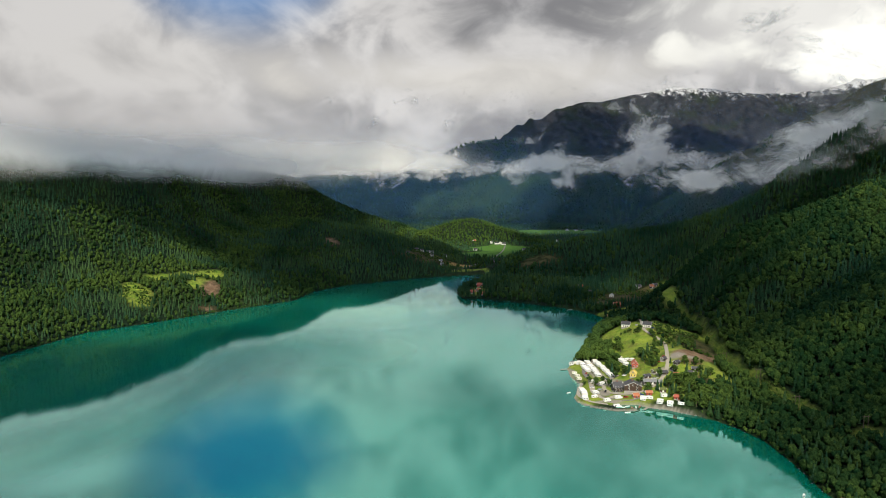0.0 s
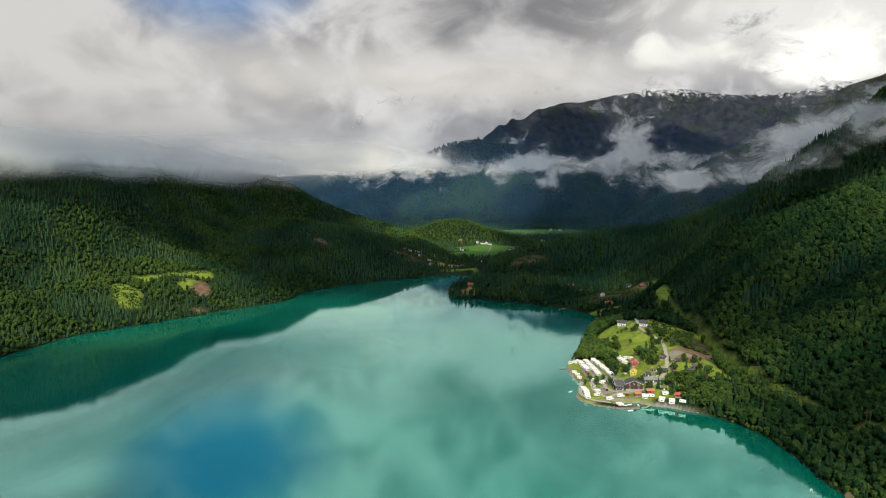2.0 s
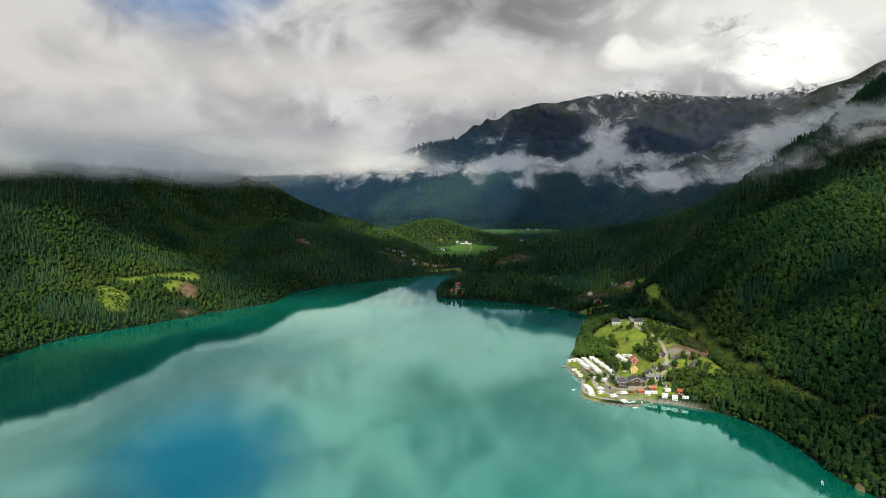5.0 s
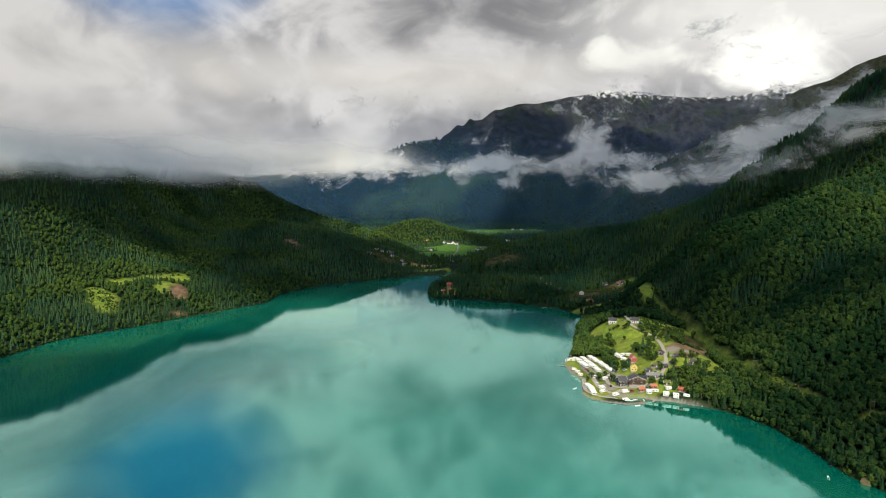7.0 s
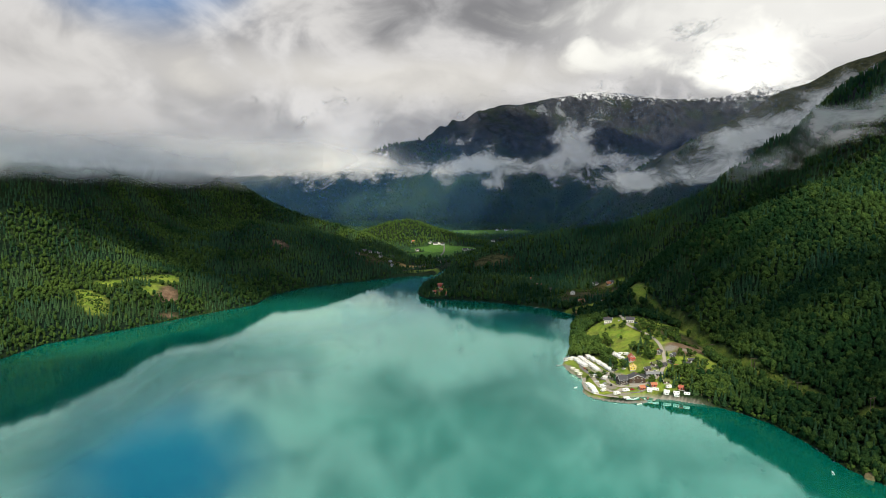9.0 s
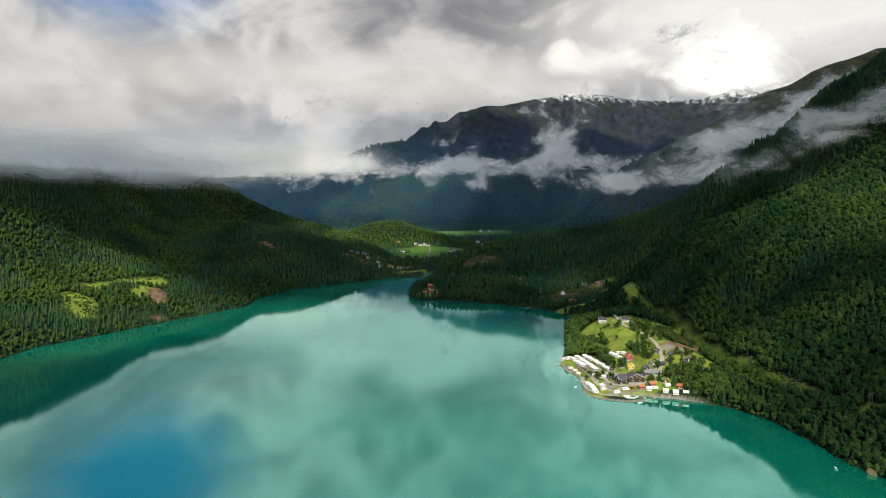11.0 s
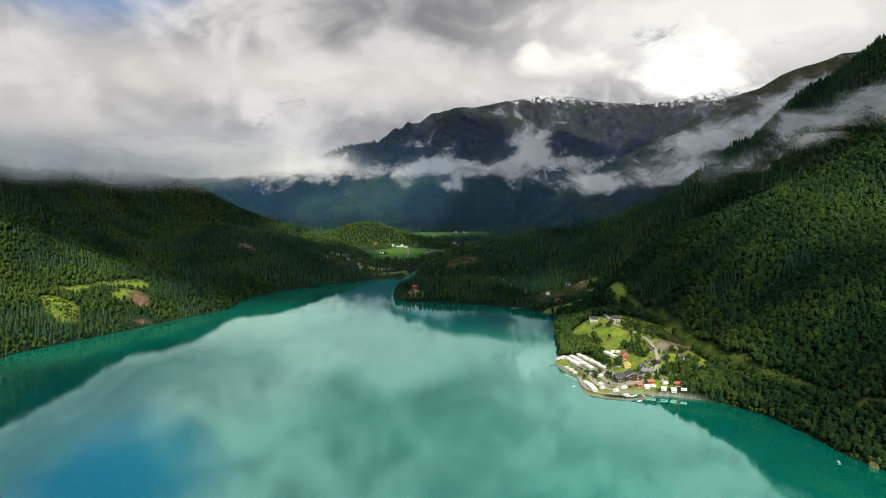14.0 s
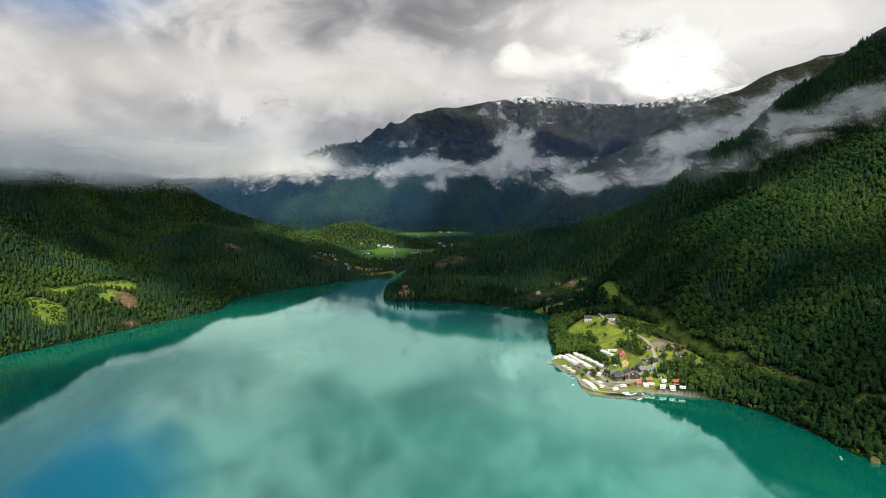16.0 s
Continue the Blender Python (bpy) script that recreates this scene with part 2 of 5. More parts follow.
def zone(x, y, spots, soft=0.35, seed=0):
    """How far a place lies within any of the spots, 0 to 1, with an uneven edge."""
    best = np.zeros(np.shape(x))
    ragged = (fbm(x, y, 24, 3, 40 + seed) - 0.5) * 0.7
    for cx, cy, a, b, turn in spots:
        c, s = math.cos(radians(turn)), math.sin(radians(turn))
        u, v = ((x - cx) * c + (y - cy) * s) / a, (-(x - cx) * s + (y - cy) * c) / b
        best = np.maximum(best, 1 - smooth01(np.hypot(u, v) + ragged, 1 - soft / 2, 1 + soft / 2))
    return best


def strips(x, y):
    """The mown swath under the power line."""
    best = np.zeros(np.shape(x))
    for line, wide in STRIPS:
        best = np.maximum(best, 1 - smooth01(line_distance(x, y, line) + (fbm(x, y, 14, 2, 47) - 0.5) * 6, wide - 1.5, wide + 1.5))
    return best


# ---------------------------------------------------------------- materials
def mat_ground():
    m = Mat("ground")
    p = m.position()
    n1, n2, n3 = m.noise(p, 0.011, 5), m.noise(p, 0.09, 5, 0.65), m.noise(p, 0.9, 4, 0.6)
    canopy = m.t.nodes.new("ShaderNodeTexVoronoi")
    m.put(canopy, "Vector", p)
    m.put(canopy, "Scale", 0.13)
    # lighter crown cells, with the shade between crowns put into the colour
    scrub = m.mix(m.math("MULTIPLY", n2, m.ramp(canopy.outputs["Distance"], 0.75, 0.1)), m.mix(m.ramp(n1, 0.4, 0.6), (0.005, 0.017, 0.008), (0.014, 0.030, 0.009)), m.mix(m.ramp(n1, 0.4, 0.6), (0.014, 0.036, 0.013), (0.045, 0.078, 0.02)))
    grass = m.mix(m.ramp(n2, 0.3, 0.7), (0.125, 0.235, 0.022), (0.28, 0.345, 0.046))
    grass = m.mix(m.ramp(m.math("ADD", m.math("MULTIPLY", n3, 0.5), m.math("MULTIPLY", m.noise(p, 0.06, 4, 0.7), 0.5)), 0.46, 0.62, 0, 0.7), grass, (0.12, 0.115, 0.04))
    soil = m.mix(m.ramp(n2, 0.3, 0.7), (0.14, 0.085, 0.05), (0.28, 0.19, 0.12))
    straw = m.mix(n2, (0.34, 0.21, 0.07), (0.46, 0.31, 0.12))
    stones = m.mix(n3, (0.20, 0.18, 0.15), (0.40, 0.37, 0.31))
    grass = m.mix(m.attr("field").outputs["Fac"], grass, m.mix(n2, (0.05, 0.15, 0.022), (0.105, 0.215, 0.036)))
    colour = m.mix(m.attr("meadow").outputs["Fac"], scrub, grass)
    colour = m.mix(m.attr("bare").outputs["Fac"], colour, soil)
    colour = m.mix(m.attr("straw").outputs["Fac"], colour, straw)
    colour = m.mix(m.attr("gravel").outputs["Fac"], colour, stones)
    colour = m.mix(m.attr("shore").outputs["Fac"], colour, stones)
    # bare rock and old snow high up
    z = m.node("ShaderNodeSeparateXYZ", Vector=p).outputs["Z"]
    up = m.node("ShaderNodeSeparateXYZ", Vector=m.t.nodes.new("ShaderNodeNewGeometry").outputs["Normal"]).outputs["Z"]
    fall = m.node("ShaderNodeMapping", Vector=p)
    fall.inputs["Scale"].default_value = (1.0, 1.0, 0.22)
    rock = m.mix(m.ramp(m.noise(fall.outputs[0], 0.035, 8, 0.75), 0.36, 0.66), (0.006, 0.009, 0.014), (0.042, 0.045, 0.054))
    rock = m.mix(m.ramp(m.noise(fall.outputs[0], 0.012, 6, 0.7), 0.5, 0.62, 0, 0.6), rock, (0.022, 0.034, 0.012))
    high = m.ramp(m.math("ADD", z, m.math("MULTIPLY", n1, 260.0)), 350.0, 470.0)
    colour = m.mix(high, colour, rock)
    colour = m.mix(m.attr("heath").outputs["Fac"], colour, m.mix(m.ramp(n2, 0.35, 0.65), (0.028, 0.036, 0.012), (0.095, 0.088, 0.034)))
    near = m.ramp(m.node("ShaderNodeSeparateXYZ", Vector=p).outputs["Y"], 2300.0, 1900.0)
    snow = m.ramp(m.math("ADD", m.math("ADD", m.math("SUBTRACT", z, m.math("MULTIPLY", near, -25.0)), m.math("MULTIPLY", m.noise(fall.outputs[0], 0.045, 9, 0.82), 360.0)), m.math("MULTIPLY", up, 40.0)), 798.0, 836.0)
    colour = m.mix(m.math("MULTIPLY", snow, 0.85), colour, (0.68, 0.70, 0.74))
    height = m.math("ADD", m.math("MULTIPLY", n2, 2.0), m.math("ADD", m.math("MULTIPLY", m.noise(p, 0.02, 7, 0.75), 26.0), m.math("MULTIPLY", canopy.outputs["Distance"], -3.0)))
    return m.end(m.principled(colour, 0.95, normal=m.bump(height, 0.7, 1.0), spec=0.15))


def mat_water():
    m = Mat("lake_water")
    p = m.position()
    murk = m.mix(m.ramp(m.noise(p, 0.0035, 3), 0.35, 0.65), (0.0, 0.13, 0.095), (0.0, 0.185, 0.135))
    ripple = m.math("ADD", m.noise(p, 0.35, 3, 0.5), m.math("MULTIPLY", m.noise(p, 0.05, 2), 2.0))
    normal = m.bump(ripple, 0.09, 0.12)
    body = m.node("ShaderNodeBsdfDiffuse", Color=murk)
    deep = m.node("ShaderNodeBsdfGlossy", Color=(0.19, 0.92, 0.76, 1.0), Roughness=0.05, Normal=normal)
    mirror = m.node("ShaderNodeBsdfGlossy", Color=(0.96, 1.0, 0.98, 1.0), Roughness=0.03, Normal=normal)
    share = m.node("ShaderNodeFresnel", IOR=1.6, Normal=normal)

    def blend(fac, a, b):
        mix = m.t.nodes.new("ShaderNodeMixShader")
        m.put(mix, 0, fac)
        m.t.links.new(a.outputs[0], mix.inputs[1])
        m.t.links.new(b.outputs[0], mix.inputs[2])
        return mix

    return m.end(blend(share.outputs[0], blend(0.36, body, deep), mirror))


def mat_leaves(name, dark, light, gap=0.7):
    m = Mat(name)
    tone = m.attr("tone").outputs["Fac"]
    p = m.position()
    isle = m.t.nodes.new("ShaderNodeNewGeometry").outputs["Random Per Island"]
    k = m.math("ADD", m.math("MULTIPLY", tone, 0.84), m.math("MULTIPLY", isle, 0.16))
    colour = m.mix(k, dark, light)
    colour = m.mix(m.ramp(m.noise(p, 0.006, 3), 0.4, 0.65, 0, 0.4), colour, m.mix(k, (0.022, 0.064, 0.016), (0.150, 0.220, 0.040)))
    # sprays of leaves lightened, and the gaps between them painted dark like shade
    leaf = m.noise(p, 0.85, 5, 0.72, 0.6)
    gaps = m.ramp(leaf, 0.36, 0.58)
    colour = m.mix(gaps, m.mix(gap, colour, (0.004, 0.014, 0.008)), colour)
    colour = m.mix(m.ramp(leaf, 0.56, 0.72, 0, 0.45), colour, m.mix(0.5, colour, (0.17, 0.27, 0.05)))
    normal = m.bump(leaf, 1.0, 1.3)
    d = m.node("ShaderNodeBsdfDiffuse", Color=colour, Roughness=0.6, Normal=normal)
    t = m.node("ShaderNodeBsdfTranslucent", Color=m.mix(0.5, colour, (0.07, 0.18, 0.025)), Normal=normal)
    mix = m.t.nodes.new("ShaderNodeMixShader")
    m.put(mix, 0, 0.24)
    m.t.links.new(d.outputs[0], mix.inputs[1])
    m.t.links.new(t.outputs[0], mix.inputs[2])
    return m.end(mix)


M_GROUND, M_WATER = mat_ground(), mat_water()
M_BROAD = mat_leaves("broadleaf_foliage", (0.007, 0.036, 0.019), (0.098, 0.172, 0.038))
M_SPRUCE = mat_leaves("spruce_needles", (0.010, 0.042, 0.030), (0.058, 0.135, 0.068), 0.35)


def mat_sky():
    """Cloud cover behind the mountains: u is the bearing and v the height angle, in degrees."""
    m = Mat("cloud_cover")
    uv = m.coord("UV")
    sep = m.node("ShaderNodeSeparateXYZ", Vector=uv)
    u, v = sep.outputs[0], sep.outputs[1]
    wide = m.node("ShaderNodeMapping", Vector=uv)
    wide.inputs["Scale"].default_value = (0.72, 1.0, 1.0)
    n1 = m.noise(wide.outputs[0], 0.075, 7, 0.50, 0.9)
    n2 = m.noise(wide.outputs[0], 0.24, 8, 0.52, 0.7)
    n3 = m.noise(wide.outputs[0], 0.05, 3, 0.5, 0.3)
    puff = m.math("SUBTRACT", 1.0, m.math("ABSOLUTE", m.math("SUBTRACT", m.math("MULTIPLY", m.noise(wide.outputs[0], 0.15, 7, 0.48, 0.5), 4.0), 2.0)))
    shade = m.math("ADD", m.math("ADD", m.math("MULTIPLY", n1, 0.55), m.math("MULTIPLY", n2, 0.35)), m.math("MULTIPLY", m.math("SUBTRACT", puff, 0.4), 0.10))

    def spot(cu, cv, ru, rv, wobble=0.9):
        a = m.math("DIVIDE", m.math("SUBTRACT", u, cu), ru)
        b = m.math("DIVIDE", m.math("SUBTRACT", v, cv), rv)
        r = m.math("SQRT", m.math("ADD", m.math("MULTIPLY", a, a), m.math("MULTIPLY", b, b)))
        r = m.math("ADD", r, m.math("MULTIPLY", m.math("SUBTRACT", shade, 0.47), wobble * 4.0))
        return m.ramp(r, 1.35, 0.25)

    grey = m.mix(m.ramp(shade, 0.37, 0.56), (0.28, 0.28, 0.295), (0.72, 0.705, 0.69))
    grey = m.mix(m.math("MULTIPLY", m.ramp(n3, 0.42, 0.6), 0.25), grey, (0.47, 0.45, 0.43))
    grey = m.mix(m.math("MULTIPLY", spot(8, 16.5, 13, 4.0), 0.8), grey, m.mix(m.ramp(n2, 0.35, 0.65), (0.22, 0.22, 0.23), (0.36, 0.36, 0.37)))
    grey = m.mix(m.math("MULTIPLY", spot(-26, 4.0, 30, 5.0, 0.5), 0.9), grey, (0.46, 0.445, 0.43))
    grey = m.mix(m.math("MULTIPLY", spot(-20, 11, 16, 3.0), 0.4), grey, (0.66, 0.64, 0.61))
    grey = m.mix(m.math("MULTIPLY", spot(6, 10.5, 16, 2.0, 1.3), 0.6), grey, (0.80, 0.77, 0.71))
    grey = m.mix(m.math("MULTIPLY", spot(34, 14, 13, 3.6, 1.4), 0.8), grey, (0.95, 0.94, 0.89))
    grey = m.mix(m.math("MULTIPLY", spot(32.0, 10.8, 4.2, 1.8, 2.0), 1.0), grey, (1.15, 1.14, 1.06))
    grey = m.mix(m.math("MULTIPLY", spot(22, 11.6, 3.0, 1.2, 2.2), 0.65), grey, (1.05, 1.04, 0.96))
    grey = m.mix(m.math("MULTIPLY", spot(-27, 18.5, 5, 1.4, 0.8), 0.8), grey, (0.85, 0.85, 0.86))
    grey = m.mix(m.math("MULTIPLY", spot(-14.0, 19.0, 8.6, 5.4, 0.25), 0.95), grey, (0.05, 0.22, 0.52))
    e = m.node("ShaderNodeEmission", Color=grey, Strength=1.0)
    return m.end(e)


def sky_backdrop():
    radius, us, vs = 4600.0, np.linspace(-62, 82, 97), np.linspace(-3, 31, 35)
    U, V = np.meshgrid(np.radians(us), np.radians(vs))
    verts = np.stack([-80 + radius * np.sin(U) * np.cos(V), 10 + radius * np.cos(U) * np.cos(V), radius * np.sin(V)], -1).reshape(-1, 3)
    w, h = len(us), len(vs)
    i, j = np.meshgrid(np.arange(w - 1), np.arange(h - 1))
    a = (j * w + i).ravel()
    ob = mesh_from("sky_backdrop", verts, np.stack([a, a + w, a + w + 1, a + 1], 1), mat_sky(), True)
    uv = ob.data.uv_layers.new(name="UVMap")
    idx = np.empty(len(ob.data.loops), np.int32)
    ob.data.loops.foreach_get("vertex_index", idx)
    flat = np.stack([np.degrees(U).ravel(), np.degrees(V).ravel()], 1)[idx]
    uv.data.foreach_set("uv", flat.astype(np.float32).ravel())
    return tagged(ob, "grey and white cloud cover with a blue gap", "sky", kind="structure")


sky_backdrop()


# ---------------------------------------------------------------- ground and water
def build_ground():
    gx = axis((-3000, -1000, 100), (-1000, -500, 25), (-500, 0, 12), (0, 110, 8), (110, 214, 2), (214, 330, 4), (330, 700, 10), (700, 1300, 25), (1300, 3000, 85))
    gy = axis((-600, 200, 50), (200, 480, 8), (480, 552, 4), (552, 604, 2), (604, 840, 4), (840, 1100, 8), (1100, 1800, 12), (1800, 2500, 20), (2500, 3700, 25), (3700, 4400, 100))
    X, Y = np.meshgrid(gx, gy)
    Z = land(X, Y)
    d = shore_distance(X, Y)
    w, h = len(gx), len(gy)
    i, j = np.meshgrid(np.arange(w - 1), np.arange(h - 1))
    a = (j * w + i).ravel()
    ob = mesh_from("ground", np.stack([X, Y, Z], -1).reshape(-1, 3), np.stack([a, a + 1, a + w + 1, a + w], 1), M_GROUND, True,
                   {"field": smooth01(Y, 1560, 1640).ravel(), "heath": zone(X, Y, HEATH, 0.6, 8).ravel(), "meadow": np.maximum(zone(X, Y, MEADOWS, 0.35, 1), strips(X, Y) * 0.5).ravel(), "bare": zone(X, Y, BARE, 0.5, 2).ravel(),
                    "straw": zone(X, Y, TAN, 0.2, 3).ravel(), "gravel": zone(X, Y, GRAVEL, 0.5, 4).ravel(),
                    "shore": ((1 - smooth01(d, 0.3, 1.0 + 1.6 * fbm(X, Y, 20, 2, 5))) * zone(X, Y, [(165, 625, 75, 85, 0)], 0.4, 6)).ravel()})
    return tagged(ob, "wooded mountain sides and green meadows round the lake", "ground", kind="structure")


build_ground()
bm = bmesh.new()
for k in ((-1600, -700), (1200, -700), (1200, 2400), (-1600, 2400)):
    bm.verts.new((*k, 0.0))
bm.faces.new(bm.verts)
tagged(part("lake", bm, M_WATER), "calm turquoise glacier lake mirroring the clouds", "lake", kind="structure")


# ---------------------------------------------------------------- trees
def octa(rng, centre, r, squash=0.75):
    """A small uneven clump of leaves: six corners, eight faces."""
    v = np.array([(1, 0, 0), (-1, 0, 0), (0, 1, 0), (0, -1, 0), (0, 0, 1), (0, 0, -1)], float)
    v *= rng.uniform(0.65, 1.3, (6, 1)) * r
    v += rng.normal(0, 0.18 * r, (6, 3))
    v[:, 2] *= squash
    a = rng.uniform(0, 6.28)
    c, s = math.cos(a), math.sin(a)
    v = v @ np.array([(c, s, 0), (-s, c, 0), (0, 0, 1)]).T
    f = np.array([(0, 2, 4), (2, 1, 4), (1, 3, 4), (3, 0, 4), (2, 0, 5), (1, 2, 5), (3, 1, 5), (0, 3, 5)])
    return v + centre, f


def joined(parts):
    vs, fs, n = [], [], 0
    for v, f in parts:
        vs.append(v)
        fs.append(f + n)
        n += len(v)
    return np.concatenate(vs), np.concatenate(fs)


def lobe(rng, centre, r, squash=0.85):
    """A rounded, uneven lobe of foliage: twelve corners, twenty faces."""
    g = (1 + 5 ** 0.5) / 2
    v = np.array([(-1, g, 0), (1, g, 0), (-1, -g, 0), (1, -g, 0), (0, -1, g), (0, 1, g), (0, -1, -g), (0, 1, -g), (g, 0, -1), (g, 0, 1), (-g, 0, -1), (-g, 0, 1)], float)
    v *= r * rng.uniform(0.55, 1.35, (12, 1)) / math.hypot(1, g)
    v[:, 2] *= squash
    a = rng.uniform(0, 6.28)
    c, s = math.cos(a), math.sin(a)
    v = v @ np.array([(c, s, 0), (-s, c, 0), (0, 0, 1)]).T
    f = np.array([(0, 11, 5), (0, 5, 1), (0, 1, 7), (0, 7, 10), (0, 10, 11), (1, 5, 9), (5, 11, 4), (11, 10, 2), (10, 7, 6), (7, 1, 8),
                  (3, 9, 4), (3, 4, 2), (3, 2, 6), (3, 6, 8), (3, 8, 9), (4, 9, 5), (2, 4, 11), (6, 2, 10), (8, 6, 7), (9, 8, 1)])
    return v + centre, f


def canopy_crown(seed, lobes):
    """A crown one metre high for the closed forest: a main dome with smaller lobes on its shoulders."""
    rng = np.random.default_rng(seed)
    out = [lobe(rng, np.array((0, 0, 0.55)), 0.34, 1.35)]
    for k in range(lobes - 1):
        a = 6.283 * (k + rng.uniform(-0.3, 0.3)) / max(1, lobes - 1)
        away = rng.uniform(0.16, 0.32)
        out.append(lobe(rng, np.array((away * math.cos(a), away * math.sin(a), rng.uniform(0.45, 0.85))), rng.uniform(0.15, 0.24)))
    return joined(out)


def broadleaf_crown(seed, clumps, size):
    """A crown one metre high and about as wide, of uneven clumps round several lobes."""
    rng = np.random.default_rng(seed)
    lobes = [(rng.uniform(-0.16, 0.16), rng.uniform(-0.16, 0.16), rng.uniform(0.42, 0.74), rng.uniform(0.2, 0.3)) for _ in range(5)]
    lobes[0] = (0, 0, 0.8, 0.2)
    out = []
    for k in range(clumps):
        lx, ly, lz, lr = lobes[k % len(lobes)]
        w = rng.normal(size=3)
        w /= np.linalg.norm(w)
        w[2] = abs(w[2]) * 0.9 if rng.random() < 0.75 else w[2]
        c = np.array((lx, ly, lz)) + w * lr * rng.uniform(0.75, 1.08)
        out.append(octa(rng, c, size * rng.uniform(0.7, 1.3)))
    return joined(out)


def spruce_crown(seed, tiers, points):
    """A spruce one metre high: drooping, ragged tiers round one axis."""
    rng = np.random.default_rng(seed)
    out = []
    for k in range(tiers):
        z0 = 0.08 + 0.86 * k / tiers
        top = min(1.0, z0 + 1.35 / tiers)
        r = 0.2 * (1 - z0) ** 0.85 + 0.015
        v = [(0, 0, top)]
        for q in range(points):
            a = 6.283 * (q + rng.uniform(-0.3, 0.3)) / points
            rr = r * rng.uniform(0.65, 1.25) * (1.0 if q % 2 else 0.72)
            v.append((rr * math.cos(a), rr * math.sin(a), z0 - rng.uniform(0, 0.04)))
        f = [(0, 1 + q, 1 + (q + 1) % points) for q in range(points)]
        out.append((np.array(v), np.array(f)))
    return joined(out)


def scatter(rng, x0, x1, y0, y1, step):
    gx, gy = np.meshgrid(np.arange(x0, x1, step), np.arange(y0, y1, step))
    x = gx.ravel() + rng.uniform(-0.48, 0.48, gx.size) * step
    y = gy.ravel() + rng.uniform(-0.48, 0.48, gx.size) * step
    return x, y


def planted(name, label, spots, templates, heights, widths, tones, material):
    """One mesh of many trees: a template for each spot, turned and sized."""
    rng = np.random.default_rng(len(spots))
    which = rng.integers(0, len(templates), len(spots))
    vs, fs, ts, n = [], [], [], 0
    for k, (v, f) in enumerate(templates):
        pick = np.nonzero(which == k)[0]
        if not len(pick):
            continue
        a = rng.uniform(0, 6.283, len(pick))
        c, s = np.cos(a)[:, None], np.sin(a)[:, None]
        h, w = heights[pick][:, None], widths[pick][:, None]
        x = (v[:, 0] * c - v[:, 1] * s) * h * w + spots[pick, 0][:, None]
        y = (v[:, 0] * s + v[:, 1] * c) * h * w + spots[pick, 1][:, None]
        z = v[:, 2] * h + spots[pick, 2][:, None]
        vs.append(np.stack([x, y, z], -1).reshape(-1, 3))
        fs.append((f[None] + (np.arange(len(pick)) * len(v))[:, None, None] + n).reshape(-1, 3))
        ts.append(np.repeat(tones[pick], len(v)))
        n += len(pick) * len(v)
    ob = mesh_from(name, np.concatenate(vs), np.concatenate(fs), material, False, {"tone": np.concatenate(ts)})
    return tagged(ob, label, "forest", kind="stuff")


LOD = {"near": ([canopy_crown(s, 5) for s in range(12)], [spruce_crown(s, 6, 8) for s in range(6)]),
       "mid": ([canopy_crown(20 + s, 3) for s in range(10)], [spruce_crown(20 + s, 4, 6) for s in range(6)]),
       "far": ([canopy_crown(40 + s, 1) for s in range(8)], [spruce_crown(40 + s, 2, 5) for s in range(6)])}


def wooded(x, y):
    """Where forest stands, 0 or 1."""
    d = shore_distance(x, y)
    clear = np.maximum.reduce([zone(x, y, MEADOWS, 0.3, 1), zone(x, y, BARE, 0.3, 2), zone(x, y, TAN, 0.2, 3), zone(x, y, HEATH, 0.3, 8) * (fbm(x, y, 60, 2, 77) > 0.36), strips(x, y)])
    return (d > np.where(y > 1395, 14.0, 0.1)) & (clear < 0.35)


SPRUCES = [(-425, 948, 70, 38, 25), (-290, 1130, 60, 38, 70), (-262, 1290, 70, 50, 60), (-410, 1182, 62, 22, 5), (-300, 1430, 70, 40, 20), (-520, 1010, 50, 24, 60), (-200, 1480, 80, 40, 30), (-560, 1330, 60, 40, 0), (-470, 1500, 80, 40, 0), (325, 815, 34, 60, 0), (355, 745, 26, 22, 20), (330, 690, 20, 16, 0), (395, 660, 24, 14, 30)]


def spruce_share(x, y):
    """Spruce stands in blocks, and rarely on the steep broadleaf side."""
    share = smooth01(fbm(x, y, 150, 3, 61), 0.46, 0.56)
    side = smooth01(x, 230, 300) * (1 - smooth01(y, 820, 960))
    wood = smooth01(y, 630, 660) * (1 - smooth01(y, 960, 1000)) * (x < 232)
    camp = (y < 1000) * (x < 330) * (x > 60)
    share = share * (1 - 0.8 * side) * (1 - 0.8 * wood) * (1 - 0.75 * camp)
    hills = smooth01(y, 940, 1040) * (1 - smooth01(y, 1900, 2000)) * smooth01(x, 0, 40)
    share = share * np.where(x < -150, 0.8, 1.0)
    share = np.maximum(share, 0.95 * zone(x, y, SPRUCES, 0.5, 12))
    knoll = smooth01(y, 1980, 2020) * (1 - smooth01(y, 2300, 2400)) * (x < 260)
    share = share * (1 - 0.9 * knoll)
    return np.maximum(share, hills * (0.55 + 0.4 * smooth01(fbm(x, y, 90, 2, 66), 0.4, 0.6)))


def in_sight(x, y):
    """The sector that the flight looks into, with a margin."""
    return (x > -0.63 * y - 40) & (x < 1.08 * (y - 20) - 120) & (y > 330)


def faces_lake(x, y, z):
    """False on the far sides of the hills, which nothing over the lake can see."""
    clear = np.ones(np.shape(x), bool)
    for ex in (10.0, -80.0, -170.0):
        seen = np.ones(np.shape(x), bool)
        for k in np.linspace(0.55, 0.985, 14):
            gap = 205 + (z + 22 - 205) * k - land(ex + (x - ex) * k, 10 + (y - 10) * k)
            seen &= gap > 0
        clear = seen if ex == 10.0 else clear | seen
    return clear


